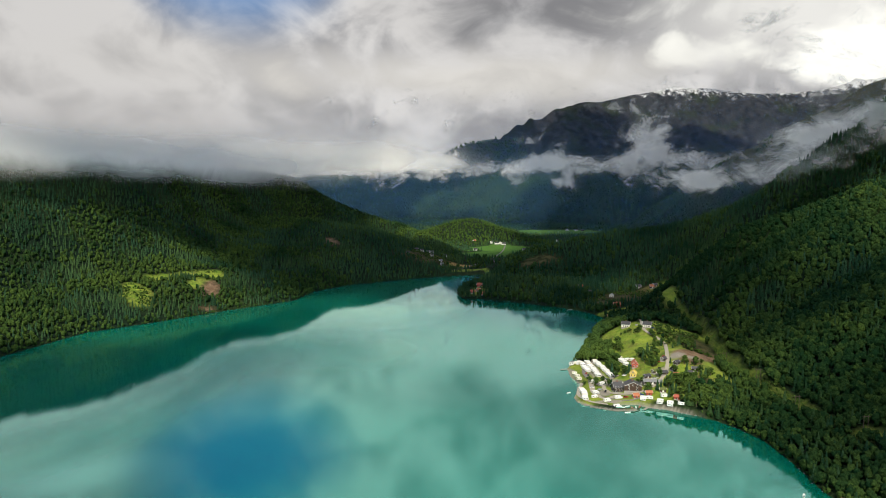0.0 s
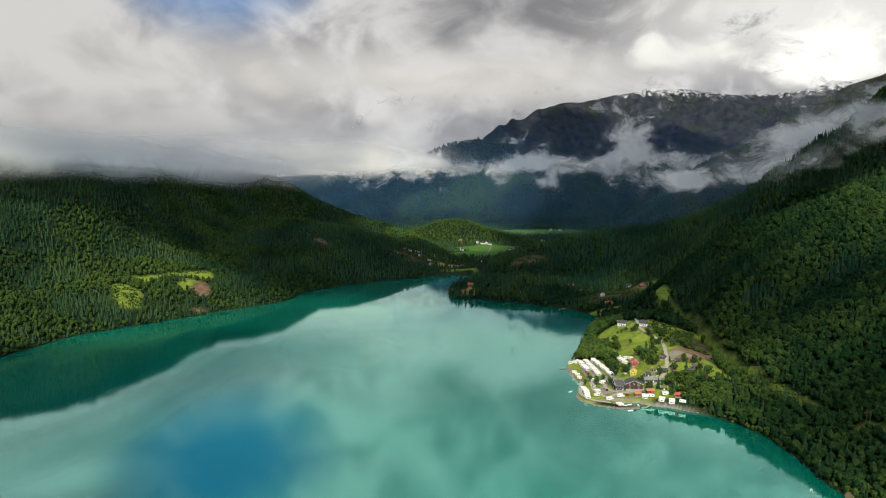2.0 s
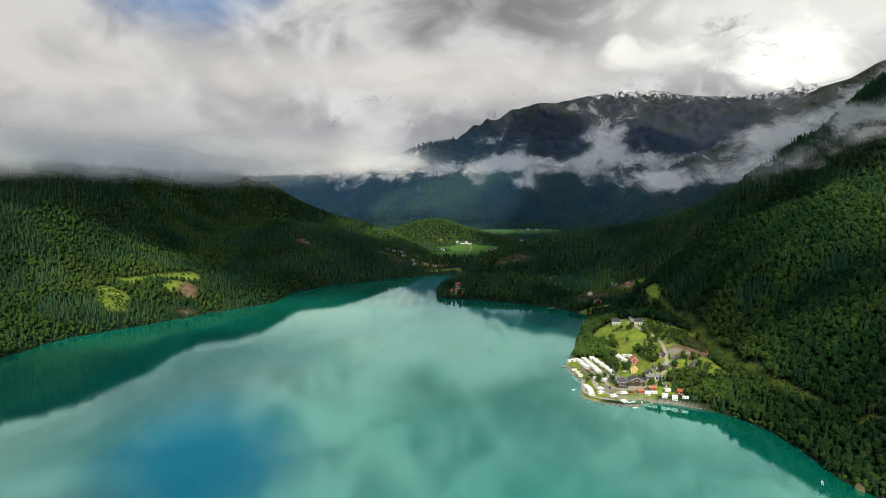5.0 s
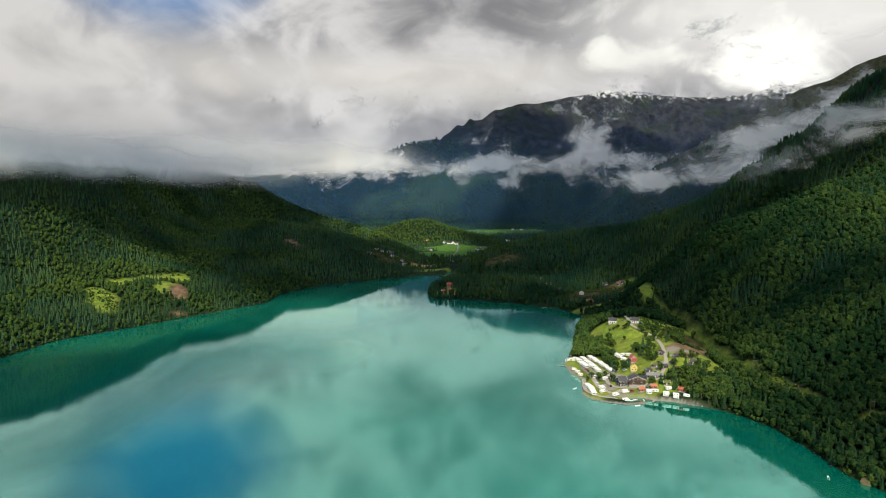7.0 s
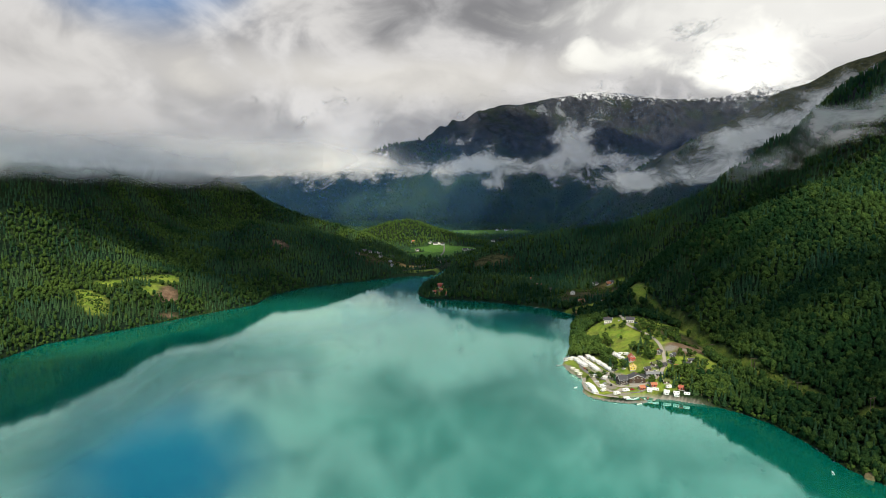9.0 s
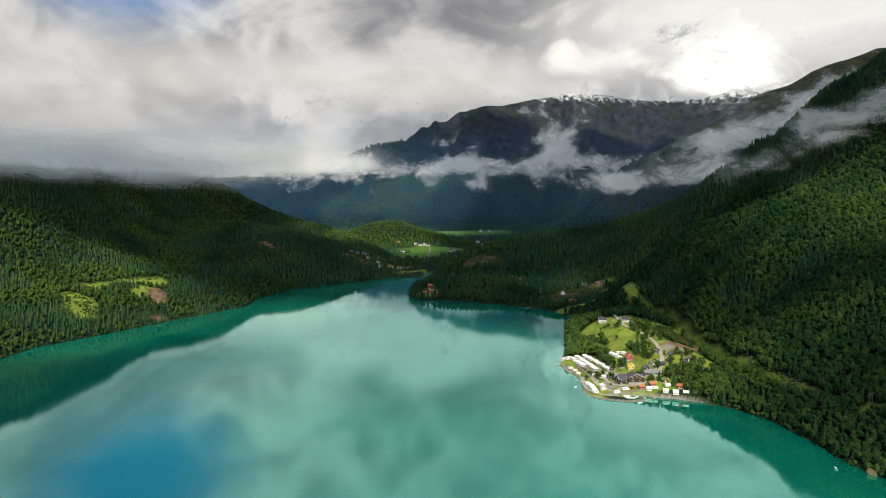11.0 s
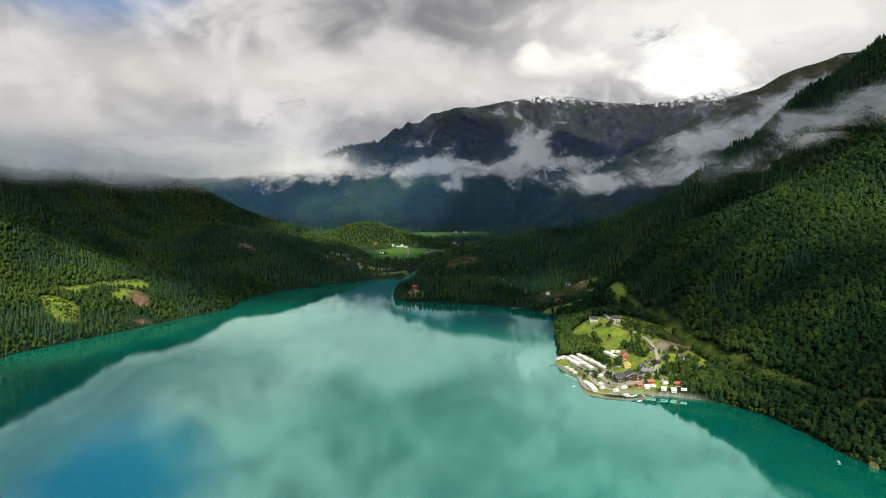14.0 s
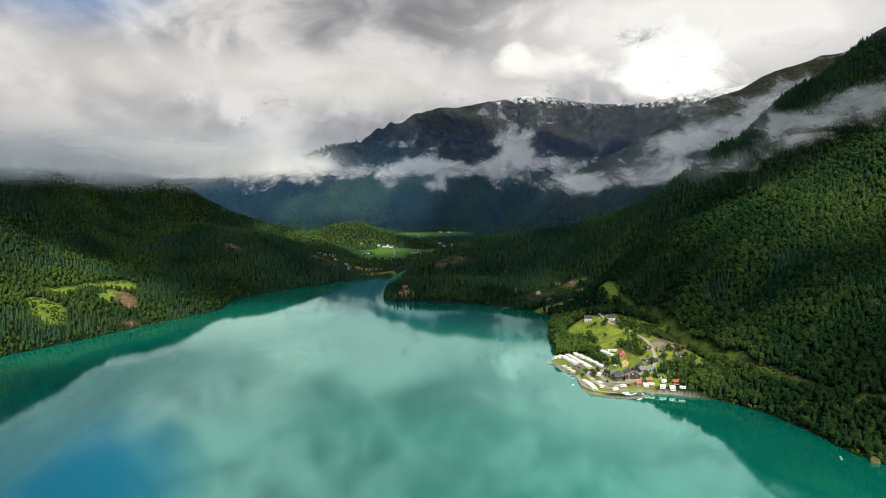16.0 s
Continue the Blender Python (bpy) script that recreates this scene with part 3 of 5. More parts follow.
# tone shift per stand: its mix of species, and sun or shade painted in
STAND_TONE = {"camp_wood": 0.4, "right_forest": -0.16, "upper_right_forest": -0.24, "steep_forest": -0.2, "left_forest": 0.10, "peninsula_forest": 0.05, "valley_forest": 0.1}


def forest(name, level, x0, x1, y0, y1, step, keep, tall=12.0):
    rng = np.random.default_rng(abs(int(x0 * 7 + y0 * 13)) + 5)
    x, y = scatter(rng, x0, x1, y0, y1, step)
    ok = in_sight(x, y)
    x, y = x[ok], y[ok]
    ok = wooded(x, y) & keep(x, y)
    x, y = x[ok], y[ok]
    z = land(x, y) - 0.4
    ok = (z < 330 + 120 * fbm(x, y, 200, 3, 70)) & faces_lake(x, y, z)
    x, y, z = x[ok], y[ok], z[ok]
    dark = rng.random(len(x)) < np.where(x < -150, 0.12, 0.04) + 0.86 * spruce_share(x, y)
    spots = np.stack([x, y, z], 1)
    h = tall * rng.uniform(0.62, 1.25, len(x))
    tone = np.clip(rng.normal(0.42, 0.20, len(x)) + (fbm(x, y, 70, 4, 81) - 0.5) * 1.7, 0, 1)
    tone = tone if level != "far" else 0.42 + (tone - 0.4) * 0.6
    # the valley knoll is lightened here as well, like sunlit crowns
    tone = np.clip(tone + STAND_TONE.get(name, 0.0) + 0.35 * ((y > 1990) & (y < 2350) & (x < 260)), 0, 1)
    b, s = LOD[level]
    k = ~dark
    if k.any():
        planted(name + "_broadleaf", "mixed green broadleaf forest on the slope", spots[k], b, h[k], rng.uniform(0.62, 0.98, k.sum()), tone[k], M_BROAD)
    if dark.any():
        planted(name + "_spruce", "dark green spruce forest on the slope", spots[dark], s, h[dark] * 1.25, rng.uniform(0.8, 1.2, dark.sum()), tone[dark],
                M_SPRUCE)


everywhere = lambda x, y: np.ones(np.shape(x), bool)
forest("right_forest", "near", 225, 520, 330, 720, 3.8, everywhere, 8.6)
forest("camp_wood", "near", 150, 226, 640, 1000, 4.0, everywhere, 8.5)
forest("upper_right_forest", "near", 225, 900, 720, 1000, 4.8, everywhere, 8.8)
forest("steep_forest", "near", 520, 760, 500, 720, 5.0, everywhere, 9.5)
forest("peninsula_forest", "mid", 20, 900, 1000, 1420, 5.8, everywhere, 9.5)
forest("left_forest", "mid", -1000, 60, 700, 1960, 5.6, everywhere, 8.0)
forest("valley_forest", "far", 60, 1500, 1420, 2500, 9.0, everywhere, 8.5)
forest("hill_forest", "far", -1100, 60, 1960, 2500, 9.5, everywhere, 8.5)
forest("mountain_forest", "far", -800, 1000, 2500, 2980, 12.0, everywhere, 12.0)
forest("far_slope_forest", "far", -1000, 420, 2980, 3420, 13.0, everywhere, 12.0)


def scrub(spots, step, tall, seed):
    """Low bushes over open ground."""
    rng = np.random.default_rng(seed)
    xs, ys = [], []
    for cx, cy, a, b, turn in spots:
        x, y = scatter(rng, cx - max(a, b), cx + max(a, b), cy - max(a, b), cy + max(a, b), step)
        k = (zone(x, y, [(cx, cy, a, b, turn)], 0.4, 9) > 0.5) & (fbm(x, y, 16, 2, 19) > 0.47) & (shore_distance(x, y) > 2)
        xs.append(x[k])
        ys.append(y[k])
    x, y = np.concatenate(xs), np.concatenate(ys)
    planted("scrub", "low green bushes and bracken on open ground", np.stack([x, y, land(x, y) - 0.2], 1), LOD["mid"][0], tall * rng.uniform(0.5, 1.4, len(x)), rng.uniform(1.1, 1.7, len(x)),
            np.clip(rng.normal(0.7, 0.25, len(x)), 0, 1), M_BROAD)


scrub([(306, 850, 9, 36, 0), (308, 780, 10, 40, 0), (300, 700, 9, 45, 8), (282, 620, 9, 40, 14), (270, 540, 7, 40, 4), (252, 735, 34, 20, -20), (248, 655, 26, 22, 30), (240, 620, 16, 14, 0), (222, 590, 14, 12, 0), (212, 580, 18, 10, 0)], 3.0, 2.2, 5)
scrub([(285, 1075, 60, 40, 20), (-20, 1490, 60, 45, 30), (-393, 1103, 60, 16, 48), (-425, 1012, 26, 15, -35), (-412, 985, 26, 20, -35)], 3.8, 2.4, 8)


def shore_bushes(name, loop, seed, step=1.6):
    """Bushes that lean out over the water's edge."""
    rng = np.random.default_rng(seed)
    pts = np.array(loop, float)
    xs, ys = [], []
    for a, b in zip(pts[:-1], pts[1:]):
        n = max(2, int(np.hypot(*(b - a)) / step))
        q = rng.uniform(0, 1, n)[:, None]
        p = a + (b - a) * q + rng.normal(0, 1.2, (n, 2))
        xs.append(p[:, 0])
        ys.append(p[:, 1])
    x, y = np.concatenate(xs), np.concatenate(ys)
    d = shore_distance(x, y)
    ok = (d > -0.2) & (d < 3.5) & in_sight(x, y) & (strips(x, y) < 0.5)
    x, y = x[ok], y[ok]
    planted(name, "low leafy bushes hanging over the water's edge", np.stack([x, y, land(x, y) - 0.5], 1), LOD["mid"][0], rng.uniform(2.2, 4.5, len(x)), rng.uniform(0.9, 1.3, len(x)),
            np.clip(rng.normal(0.45, 0.25, len(x)), 0, 1), M_BROAD)


shore_bushes("left_shore_bushes", LAKE[2:11], 61, 2.2)
shore_bushes("right_shore_bushes", LAKE[45:53], 62)


# ---------------------------------------------------------------- clouds
def mat_cloud(name, scale, lo, hi, wobble, detail=6.0, most=1.0, stretch=(1.0, 1.0, 1.5), colour=(0.9, 0.9, 0.9), through_light=0.5):
    """Soft cloud: the body value of the mesh, broken up by noise, says how dense it is."""
    m = Mat(name)
    p = m.node("ShaderNodeMapping", Vector=m.position())
    p.inputs["Scale"].default_value = stretch
    n = m.noise(p.outputs[0], scale, detail, 0.62, 0.5)
    k = m.math("ADD", m.attr("body").outputs["Fac"], m.math("MULTIPLY", m.math("SUBTRACT", n, 0.5), wobble))
    k = m.math("MULTIPLY", m.ramp(k, lo, hi), m.math("MULTIPLY", m.attr("edge").outputs["Fac"], most))
    d = m.node("ShaderNodeBsdfDiffuse", Color=(*colour, 1.0))
    t = m.node("ShaderNodeBsdfTranslucent", Color=(*colour, 1.0))
    both = m.t.nodes.new("ShaderNodeMixShader")
    m.put(both, 0, through_light)
    m.t.links.new(d.outputs[0], both.inputs[1])
    m.t.links.new(t.outputs[0], both.inputs[2])
    clear = m.t.nodes.new("ShaderNodeBsdfTransparent")
    mix = m.t.nodes.new("ShaderNodeMixShader")
    m.put(mix, 0, k)
    m.t.links.new(clear.outputs[0], mix.inputs[1])
    m.t.links.new(both.outputs[0], mix.inputs[2])
    return m.end(mix)


def sheet(name, P, body, edge, material):
    h, w = P.shape[:2]
    i, j = np.meshgrid(np.arange(w - 1), np.arange(h - 1))
    a = (j * w + i).ravel()
    return mesh_from(name, P.reshape(-1, 3), np.stack([a, a + 1, a + w + 1, a + w], 1), material, True,
                     {"body": body.ravel(), "edge": edge.ravel()})


M_DECK = mat_cloud("broken_overcast", 0.004, 0.0, 1.0, 0.25, 4.0, 0.94, (1, 1, 1), (0.52, 0.60, 0.74), 0.7)
M_BANK = mat_cloud("low_stratus", 0.0045, 0.0, 1.0, 0.9, 7.0, 0.97, (1, 1, 1.5), (0.97, 0.97, 0.97))
M_RIM = mat_cloud("ridge_mist", 0.006, 0.0, 1.0, 1.1, 8.0, 0.78, (1, 1, 1.5), (0.97, 0.97, 0.97))
M_WISP = mat_cloud("drifting_cloud", 0.012, 0.30, 1.25, 3.3, 10.0, 0.92, (1.0, 0.5, 1.35), (0.98, 0.97, 0.95))
M_MIST = mat_cloud("thin_mist", 0.022, 0.40, 1.5, 3.4, 9.0, 0.40, (1.0, 0.5, 1.5), (0.9, 0.9, 0.9))


def cloud_deck(height=1700.0):
    """An unseen broken cloud layer, added for shade; its gaps let sun onto chosen slopes."""
    s = sun_way()
    gx, gy = np.meshgrid(np.arange(-2300, 3500, 40.0), np.arange(-2400, 2900, 40.0))
    fx, fy = gx - s.x / s.z * (height + 30), gy - s.y / s.z * (height + 30)
    body = smooth01(fbm(fx - 1196.1, fy - 429.6, 546.6, 3, 16666), 0.350, 0.525)
    far = 1 - smooth01(np.hypot(gx, gy), 3700, 4200)
    P = np.stack([gx, gy, height + 60 * fbm(gx, gy, 500, 3, 90)], -1)
    ob = sheet("cloud_layer", P, body, far, M_DECK)
    return tagged(ob, "unseen broken cloud layer added to shade the lake and slopes", "cloud", kind="structure")


def along(line, n):
    """n places along a polyline, its corners rounded."""
    pts = np.array(line, float)
    seg = np.hypot(*np.diff(pts[:, :2], axis=0).T)
    s = np.concatenate([[0], np.cumsum(seg)]) / seg.sum()
    u = np.linspace(0, 1, n)
    out = np.stack([np.interp(u, s, pts[:, k]) for k in range(pts.shape[1])], 1)
    for _ in range(n // 3):
        out[1:-1] = (out[:-2] + 2 * out[1:-1] + out[2:]) / 4
    return u, out


def cloud_bank(holder, line, top, thick, lift, seed, material):
    """A hanging bank of stratus over a line of (x, y, height of its base); it thickens upwards."""
    u, pts = along(line, 120)
    v = np.linspace(-60, top, 50)
    U, V = np.meshgrid(u, v)
    run = U * np.hypot(*np.diff(pts[:, :2], axis=0).T).sum()
    swell = (fbm(run, V, 500, 2, seed) - 0.5) * 14
    P = np.stack([pts[:, 0][None] + 0 * V, pts[:, 1][None] + swell, pts[:, 2][None] + V], -1)
    body = (V + (fbm(run, V * 2, 300, 4, seed + 5) - 0.5) * lift) / thick
    edge = smooth01(U, 0.0, 0.2) * (1 - smooth01(U + (fbm(run, V, 200, 3, seed + 3) - 0.5) * 0.3, 0.55, 0.97)) * (1 - smooth01(V + (fbm(run, V * 1.5, 420, 4, seed + 9) - 0.5) * 70, top * 0.15, top * 0.9)) * (1 - smooth01(V, top * 0.55, top * 0.97))
    ob = sheet("cloud_layer", P, body, edge, material)
    ob.parent = holder
    return ob


def cloud_shreds(line, low, high, puffs, depth, material, seed, label):
    """Torn cloud along a line on the plan, in a front and a back layer. puffs: place along the line, height, half sizes, density."""
    u, pts = along(line, 150)
    length = np.hypot(*np.diff(pts, axis=0).T).sum()
    v = np.linspace(low, high, 60)
    U, V = np.meshgrid(u, v)
    run = U * length
    holder = new("drifting_cloud")
    for k, (name, back) in enumerate((("front_layer", 0.0), ("back_layer", depth))):
        ragged = fbm(run, V, 90, 4, seed + k) - 0.5
        body = np.zeros(U.shape)
        for at, z, ru, rz, most in puffs:
            body += most * np.exp(-((run - at) / ru) ** 2 - ((V - z) / rz) ** 2)
        edge = smooth01(U, 0, 0.05) * (1 - smooth01(U, 0.95, 1)) * smooth01(V, low, low + 15) * (1 - smooth01(V, high - 25, high))
        P = np.stack([pts[:, 0][None] + 0 * V, pts[:, 1][None] + back + ragged * 60, V], -1)
        ob = sheet(name, P, np.minimum(body, 1.0) + ragged * 0.9, edge, material)
        ob.parent = holder
    return tagged(holder, label, "cloud", "shreds of low cloud")


cloud_deck()
stratus = tagged(new("cloud_bank"), "grey bank of low stratus hiding the ridge", "cloud")
rim = tagged(new("mist_bank"), "thin grey mist along the crest of the ridge", "cloud")
for k, (line, top, thick) in enumerate((
        ([(-1100, 1660, 200), (-560, 1680, 188), (-250, 1740, 194), (150, 1830, 208)], 170, 44.0),
        ([(-900, 2300, 206), (-200, 2350, 194), (300, 2400, 200)], 180, 40.0))):
    cloud_bank(stratus, line, top, thick, 40, 7 + 13 * k, M_BANK)
for k in range(2):
    line = [(-1250, 850, 215), (-850, 1000, 210), (-650, 1100, 204), (-580, 1190, 199), (-520, 1370, 195), (-460, 1620, 192), (-330, 1740, 193), (-60, 1870, 202)]
    cloud_bank(rim, [(x + 50 * k, y - 50 * k, z - 22 + 4 * k) for x, y, z in line], 130, 46.0, 44, 71 + 17 * k, M_RIM)
# a see-through blue sheet stands in for the haze of distance
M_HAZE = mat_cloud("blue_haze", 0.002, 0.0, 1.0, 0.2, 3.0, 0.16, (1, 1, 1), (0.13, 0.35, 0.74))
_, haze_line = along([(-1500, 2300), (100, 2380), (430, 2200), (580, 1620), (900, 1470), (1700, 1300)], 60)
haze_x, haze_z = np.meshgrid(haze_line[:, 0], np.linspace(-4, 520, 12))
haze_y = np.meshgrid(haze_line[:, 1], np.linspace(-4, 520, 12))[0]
tagged(sheet("haze", np.stack([haze_x, haze_y, haze_z], -1), np.ones(haze_x.shape), (0.3 + 0.7 * smooth01(haze_z, 10, 110)) * (1 - smooth01(haze_z, 150, 520)), M_HAZE), "thin blue sheet standing in for haze over the far valley", "haze", kind="structure")
cloud_shreds([(-500, 2480), (1300, 2400)], 140, 520,
             [(400, 226, 220, 36, 1.0), (531, 268, 90, 38, 0.8), (890, 242, 180, 38, 1.0), (940, 182, 55, 18, 0.7),
              (1140, 250, 150, 45, 0.8), (1240, 340, 95, 80, 1.0), (1390, 258, 160, 42, 0.7), (1560, 215, 150, 34, 0.7)],
             70, M_WISP, 200, "torn white shreds of low cloud along the mountainside")
cloud_shreds([(440, 1750), (700, 1500), (900, 1330), (1150, 1150)], 130, 560,
             [(120, 196, 90, 24, 0.6), (236, 190, 80, 24, 0.8), (265, 238, 60, 28, 0.6), (360, 202, 95, 22, 0.9), (440, 216, 80, 26, 0.8), (420, 262, 80, 30, 0.7), (510, 286, 85, 28, 0.9),
              (590, 312, 80, 30, 0.85), (665, 360, 70, 32, 0.8), (735, 385, 70, 34, 0.7)],
             50, M_WISP, 230, "torn white shreds of low cloud behind the wooded ridge")
cloud_shreds([(400, 1000), (500, 880), (580, 800), (700, 690)], 150, 400,
             [(100, 196, 46, 14, 0.55), (140, 218, 46, 18, 0.7), (185, 246, 44, 20, 0.75), (230, 262, 42, 22, 0.8), (285, 284, 46, 24, 0.8), (335, 300, 46, 26, 0.8)],
             16, M_MIST, 260, "thin mist drifting over the steep forest")



# ---------------------------------------------------------------- paints and building materials
def mat_paint(name, colour, rough=0.6, vary=0.18, scale=1.4, metal=0.0):
    m = Mat(name)
    p = m.coord("Object")
    n = m.noise(p, scale, 5, 0.6)
    rnd = m.t.nodes.new("ShaderNodeObjectInfo").outputs["Random"]
    k = m.math("ADD", m.math("MULTIPLY", n, 0.7), m.math("MULTIPLY", rnd, 0.3))
    lo, hi = tuple(c * (1 - vary) for c in colour), tuple(min(1.0, c * (1 + vary)) for c in colour)
    return m.end(m.principled(m.mix(k, lo, hi), rough, metal, m.bump(m.noise(p, scale * 9, 3), 0.15, 0.02)))


def mat_planks(name, colour, vary=0.25):
    """Upright weatherboards: a wave across the wall for the joints."""
    m = Mat(name)
    p = m.coord("Object")
    sep = m.node("ShaderNodeSeparateXYZ", Vector=p)
    along_wall = m.math("ADD", sep.outputs[0], sep.outputs[1])
    joint = m.math("ABSOLUTE", m.math("SINE", m.math("MULTIPLY", along_wall, 18.0)))
    n = m.noise(p, 0.9, 5, 0.65)
    c = m.mix(n, tuple(v * (1 - vary) for v in colour), tuple(min(1, v * (1 + vary)) for v in colour))
    return m.end(m.principled(c, 0.75, normal=m.bump(joint, 0.5, 0.02)))


def mat_glass(name):
    m = Mat(name)
    b = m.principled((0.02, 0.025, 0.03), 0.06)
    return m.end(b)


def mat_stone(name, lo, hi):
    m = Mat(name)
    p = m.position()
    c = m.mix(m.noise(p, 0.8, 6, 0.7), lo, hi)
    rnd = m.t.nodes.new("ShaderNodeObjectInfo").outputs["Random"]
    c = m.mix(m.math("MULTIPLY", rnd, 0.4), c, tuple(v * 0.6 for v in hi))
    return m.end(m.principled(c, 0.9, normal=m.bump(m.noise(p, 3.0, 6, 0.7), 0.6, 0.15)))


W_RED, W_WHITE, W_YELLOW = mat_planks("red_weatherboard", (0.42, 0.05, 0.03)), mat_planks("white_weatherboard", (0.78, 0.77, 0.72), 0.08), mat_planks("yellow_weatherboard", (0.78, 0.58, 0.07), 0.12)
W_BROWN, W_TAR = mat_planks("brown_logs", (0.055, 0.032, 0.02)), mat_planks("tarred_boards", (0.035, 0.028, 0.024))
R_SLATE, R_RED, R_RUST = mat_paint("slate_roof", (0.055, 0.055, 0.06), 0.55), mat_paint("red_tile_roof", (0.36, 0.09, 0.05), 0.7), mat_paint("rusty_tile_roof", (0.42, 0.15, 0.07), 0.7)
R_TIN, R_TURF, R_YELLOW = mat_paint("grey_tin_roof", (0.20, 0.205, 0.21), 0.45), mat_paint("turf_roof", (0.10, 0.12, 0.035), 0.95), mat_paint("ochre_roof", (0.70, 0.52, 0.10), 0.6)
P_TRIM, P_PLINTH, P_BRICK = mat_paint("white_trim", (0.8, 0.8, 0.77), 0.5, 0.05), mat_paint("concrete_plinth", (0.34, 0.33, 0.31), 0.9), mat_paint("chimney_brick", (0.28, 0.13, 0.09), 0.9)
P_GLASS = mat_glass("window_glass")
P_CARAVAN = mat_paint("caravan_white", (0.80, 0.80, 0.78), 0.35, 0.06, 0.6)
P_CREAM, P_CANVAS = mat_paint("caravan_cream", (0.74, 0.70, 0.60), 0.4, 0.06), mat_paint("awning_canvas", (0.66, 0.67, 0.66), 0.9, 0.12)
P_TYRE, P_HUB = mat_paint("tyre_rubber", (0.025, 0.025, 0.026), 0.85), mat_paint("wheel_hub", (0.5, 0.5, 0.52), 0.35, 0.1, 3.0, 0.8)
P_BARK = mat_paint("bark", (0.09, 0.07, 0.05), 0.95, 0.3, 3.0)
P_PLANK = mat_planks("grey_dock_planks", (0.30, 0.27, 0.23))
P_ROCK = mat_stone("grey_boulder", (0.10, 0.097, 0.09), (0.34, 0.32, 0.29))
P_ASPHALT = mat_stone("worn_asphalt", (0.13, 0.125, 0.12), (0.22, 0.21, 0.195))
P_GRIT = mat_stone("gravel_track", (0.30, 0.27, 0.22), (0.44, 0.40, 0.33))
CAR_PAINTS = [mat_paint(n, c, 0.25, 0.05) for n, c in (("silver_car_paint", (0.45, 0.46, 0.48)), ("black_car_paint", (0.02, 0.02, 0.022)),
                                                        ("red_car_paint", (0.40, 0.03, 0.025)), ("blue_car_paint", (0.04, 0.09, 0.22)), ("white_car_paint", (0.8, 0.8, 0.8)))]


def height_at(x, y):
    return float(land(np.array([x]), np.array([y]))[0])


# ---------------------------------------------------------------- mesh helpers
def box(bm, x0, x1, y0, y1, z0, z1, bevel=0.0, segments=1):
    made = bmesh.ops.create_cube(bm, size=1.0)["verts"]
    bmesh.ops.scale(bm, vec=(x1 - x0, y1 - y0, z1 - z0), verts=made)
    bmesh.ops.translate(bm, vec=((x0 + x1) / 2, (y0 + y1) / 2, (z0 + z1) / 2), verts=made)
    if bevel:
        bmesh.ops.bevel(bm, geom=list({e for v in made for e in v.link_edges}), offset=bevel, segments=segments, affect="EDGES", profile=0.5)
    return bm


def boxed(*spans, bevel=0.0, segments=1):
    return box(bmesh.new(), *spans, bevel=bevel, segments=segments)


def rod(bm, r0, r1, z0, z1, sides=7, centre=(0, 0), turn=None):
    made = bmesh.ops.create_cone(bm, cap_ends=True, segments=sides, radius1=r0, radius2=r1, depth=z1 - z0)["verts"]
    bmesh.ops.translate(bm, vec=(0, 0, (z0 + z1) / 2), verts=made)
    if turn is not None:
        bmesh.ops.transform(bm, matrix=turn, verts=made)
    bmesh.ops.translate(bm, vec=(*centre, 0), verts=made)
    return bm


def gable_prism(length, width, eave, ridge):
    """Walls with gables at both ends of x."""
    bm = bmesh.new()
    ends = []
    for x in (-length / 2, length / 2):
        ends.append([bm.verts.new(p) for p in ((x, -width / 2, 0), (x, width / 2, 0), (x, width / 2, eave), (x, 0, ridge), (x, -width / 2, eave))])
    a, b = ends
    bm.faces.new(a[::-1])
    bm.faces.new(b)
    for k in range(5):
        bm.faces.new((a[k], a[(k + 1) % 5], b[(k + 1) % 5], b[k]))
    return bm


def roof_slab(length, width, eave, ridge, side, over_x=0.6, over_y=0.6, thick=0.28):
    """One pitch of a roof, with its eaves."""
    bm = bmesh.new()
    fall = (ridge - eave) / (width / 2)
    y1, z1 = side * (width / 2 + over_y), eave - fall * over_y
    rows = []
    for x in (-length / 2 - over_x, length / 2 + over_x):
        rows.append([bm.verts.new(p) for p in ((x, side * 0.003, ridge + 0.02), (x, y1, z1 + 0.02), (x, y1, z1 + thick), (x, side * 0.003, ridge + thick + 0.05))])
    a, b = rows
    bm.faces.new(a)
    bm.faces.new(b[::-1])
    for k in range(4):
        bm.faces.new((a[k], b[k], b[(k + 1) % 4], a[(k + 1) % 4]))
    bmesh.ops.recalc_face_normals(bm, faces=bm.faces)
    return bm


def window(parent, x, y, z, w, h, facing):
    """A framed window on a wall; facing: 'x' or 'y' and the side."""
    way, side = facing[0], 1 if facing[1] == "+" else -1
    d = 0.06

    def span(wide, high, lo, hi):
        a, b = sorted((side * lo, side * hi))
        return (x + a, x + b, y - wide, y + wide, z - high, z + high) if way == "x" else (x - wide, x + wide, y + a, y + b, z - high, z + high)

    frame_ob = part("window", boxed(*span(w / 2 + 0.12, h / 2 + 0.12, -0.02, d)), P_TRIM, parent)
    part("pane", boxed(*span(w / 2, h / 2, d - 0.02, d + 0.012)), P_GLASS, frame_ob)


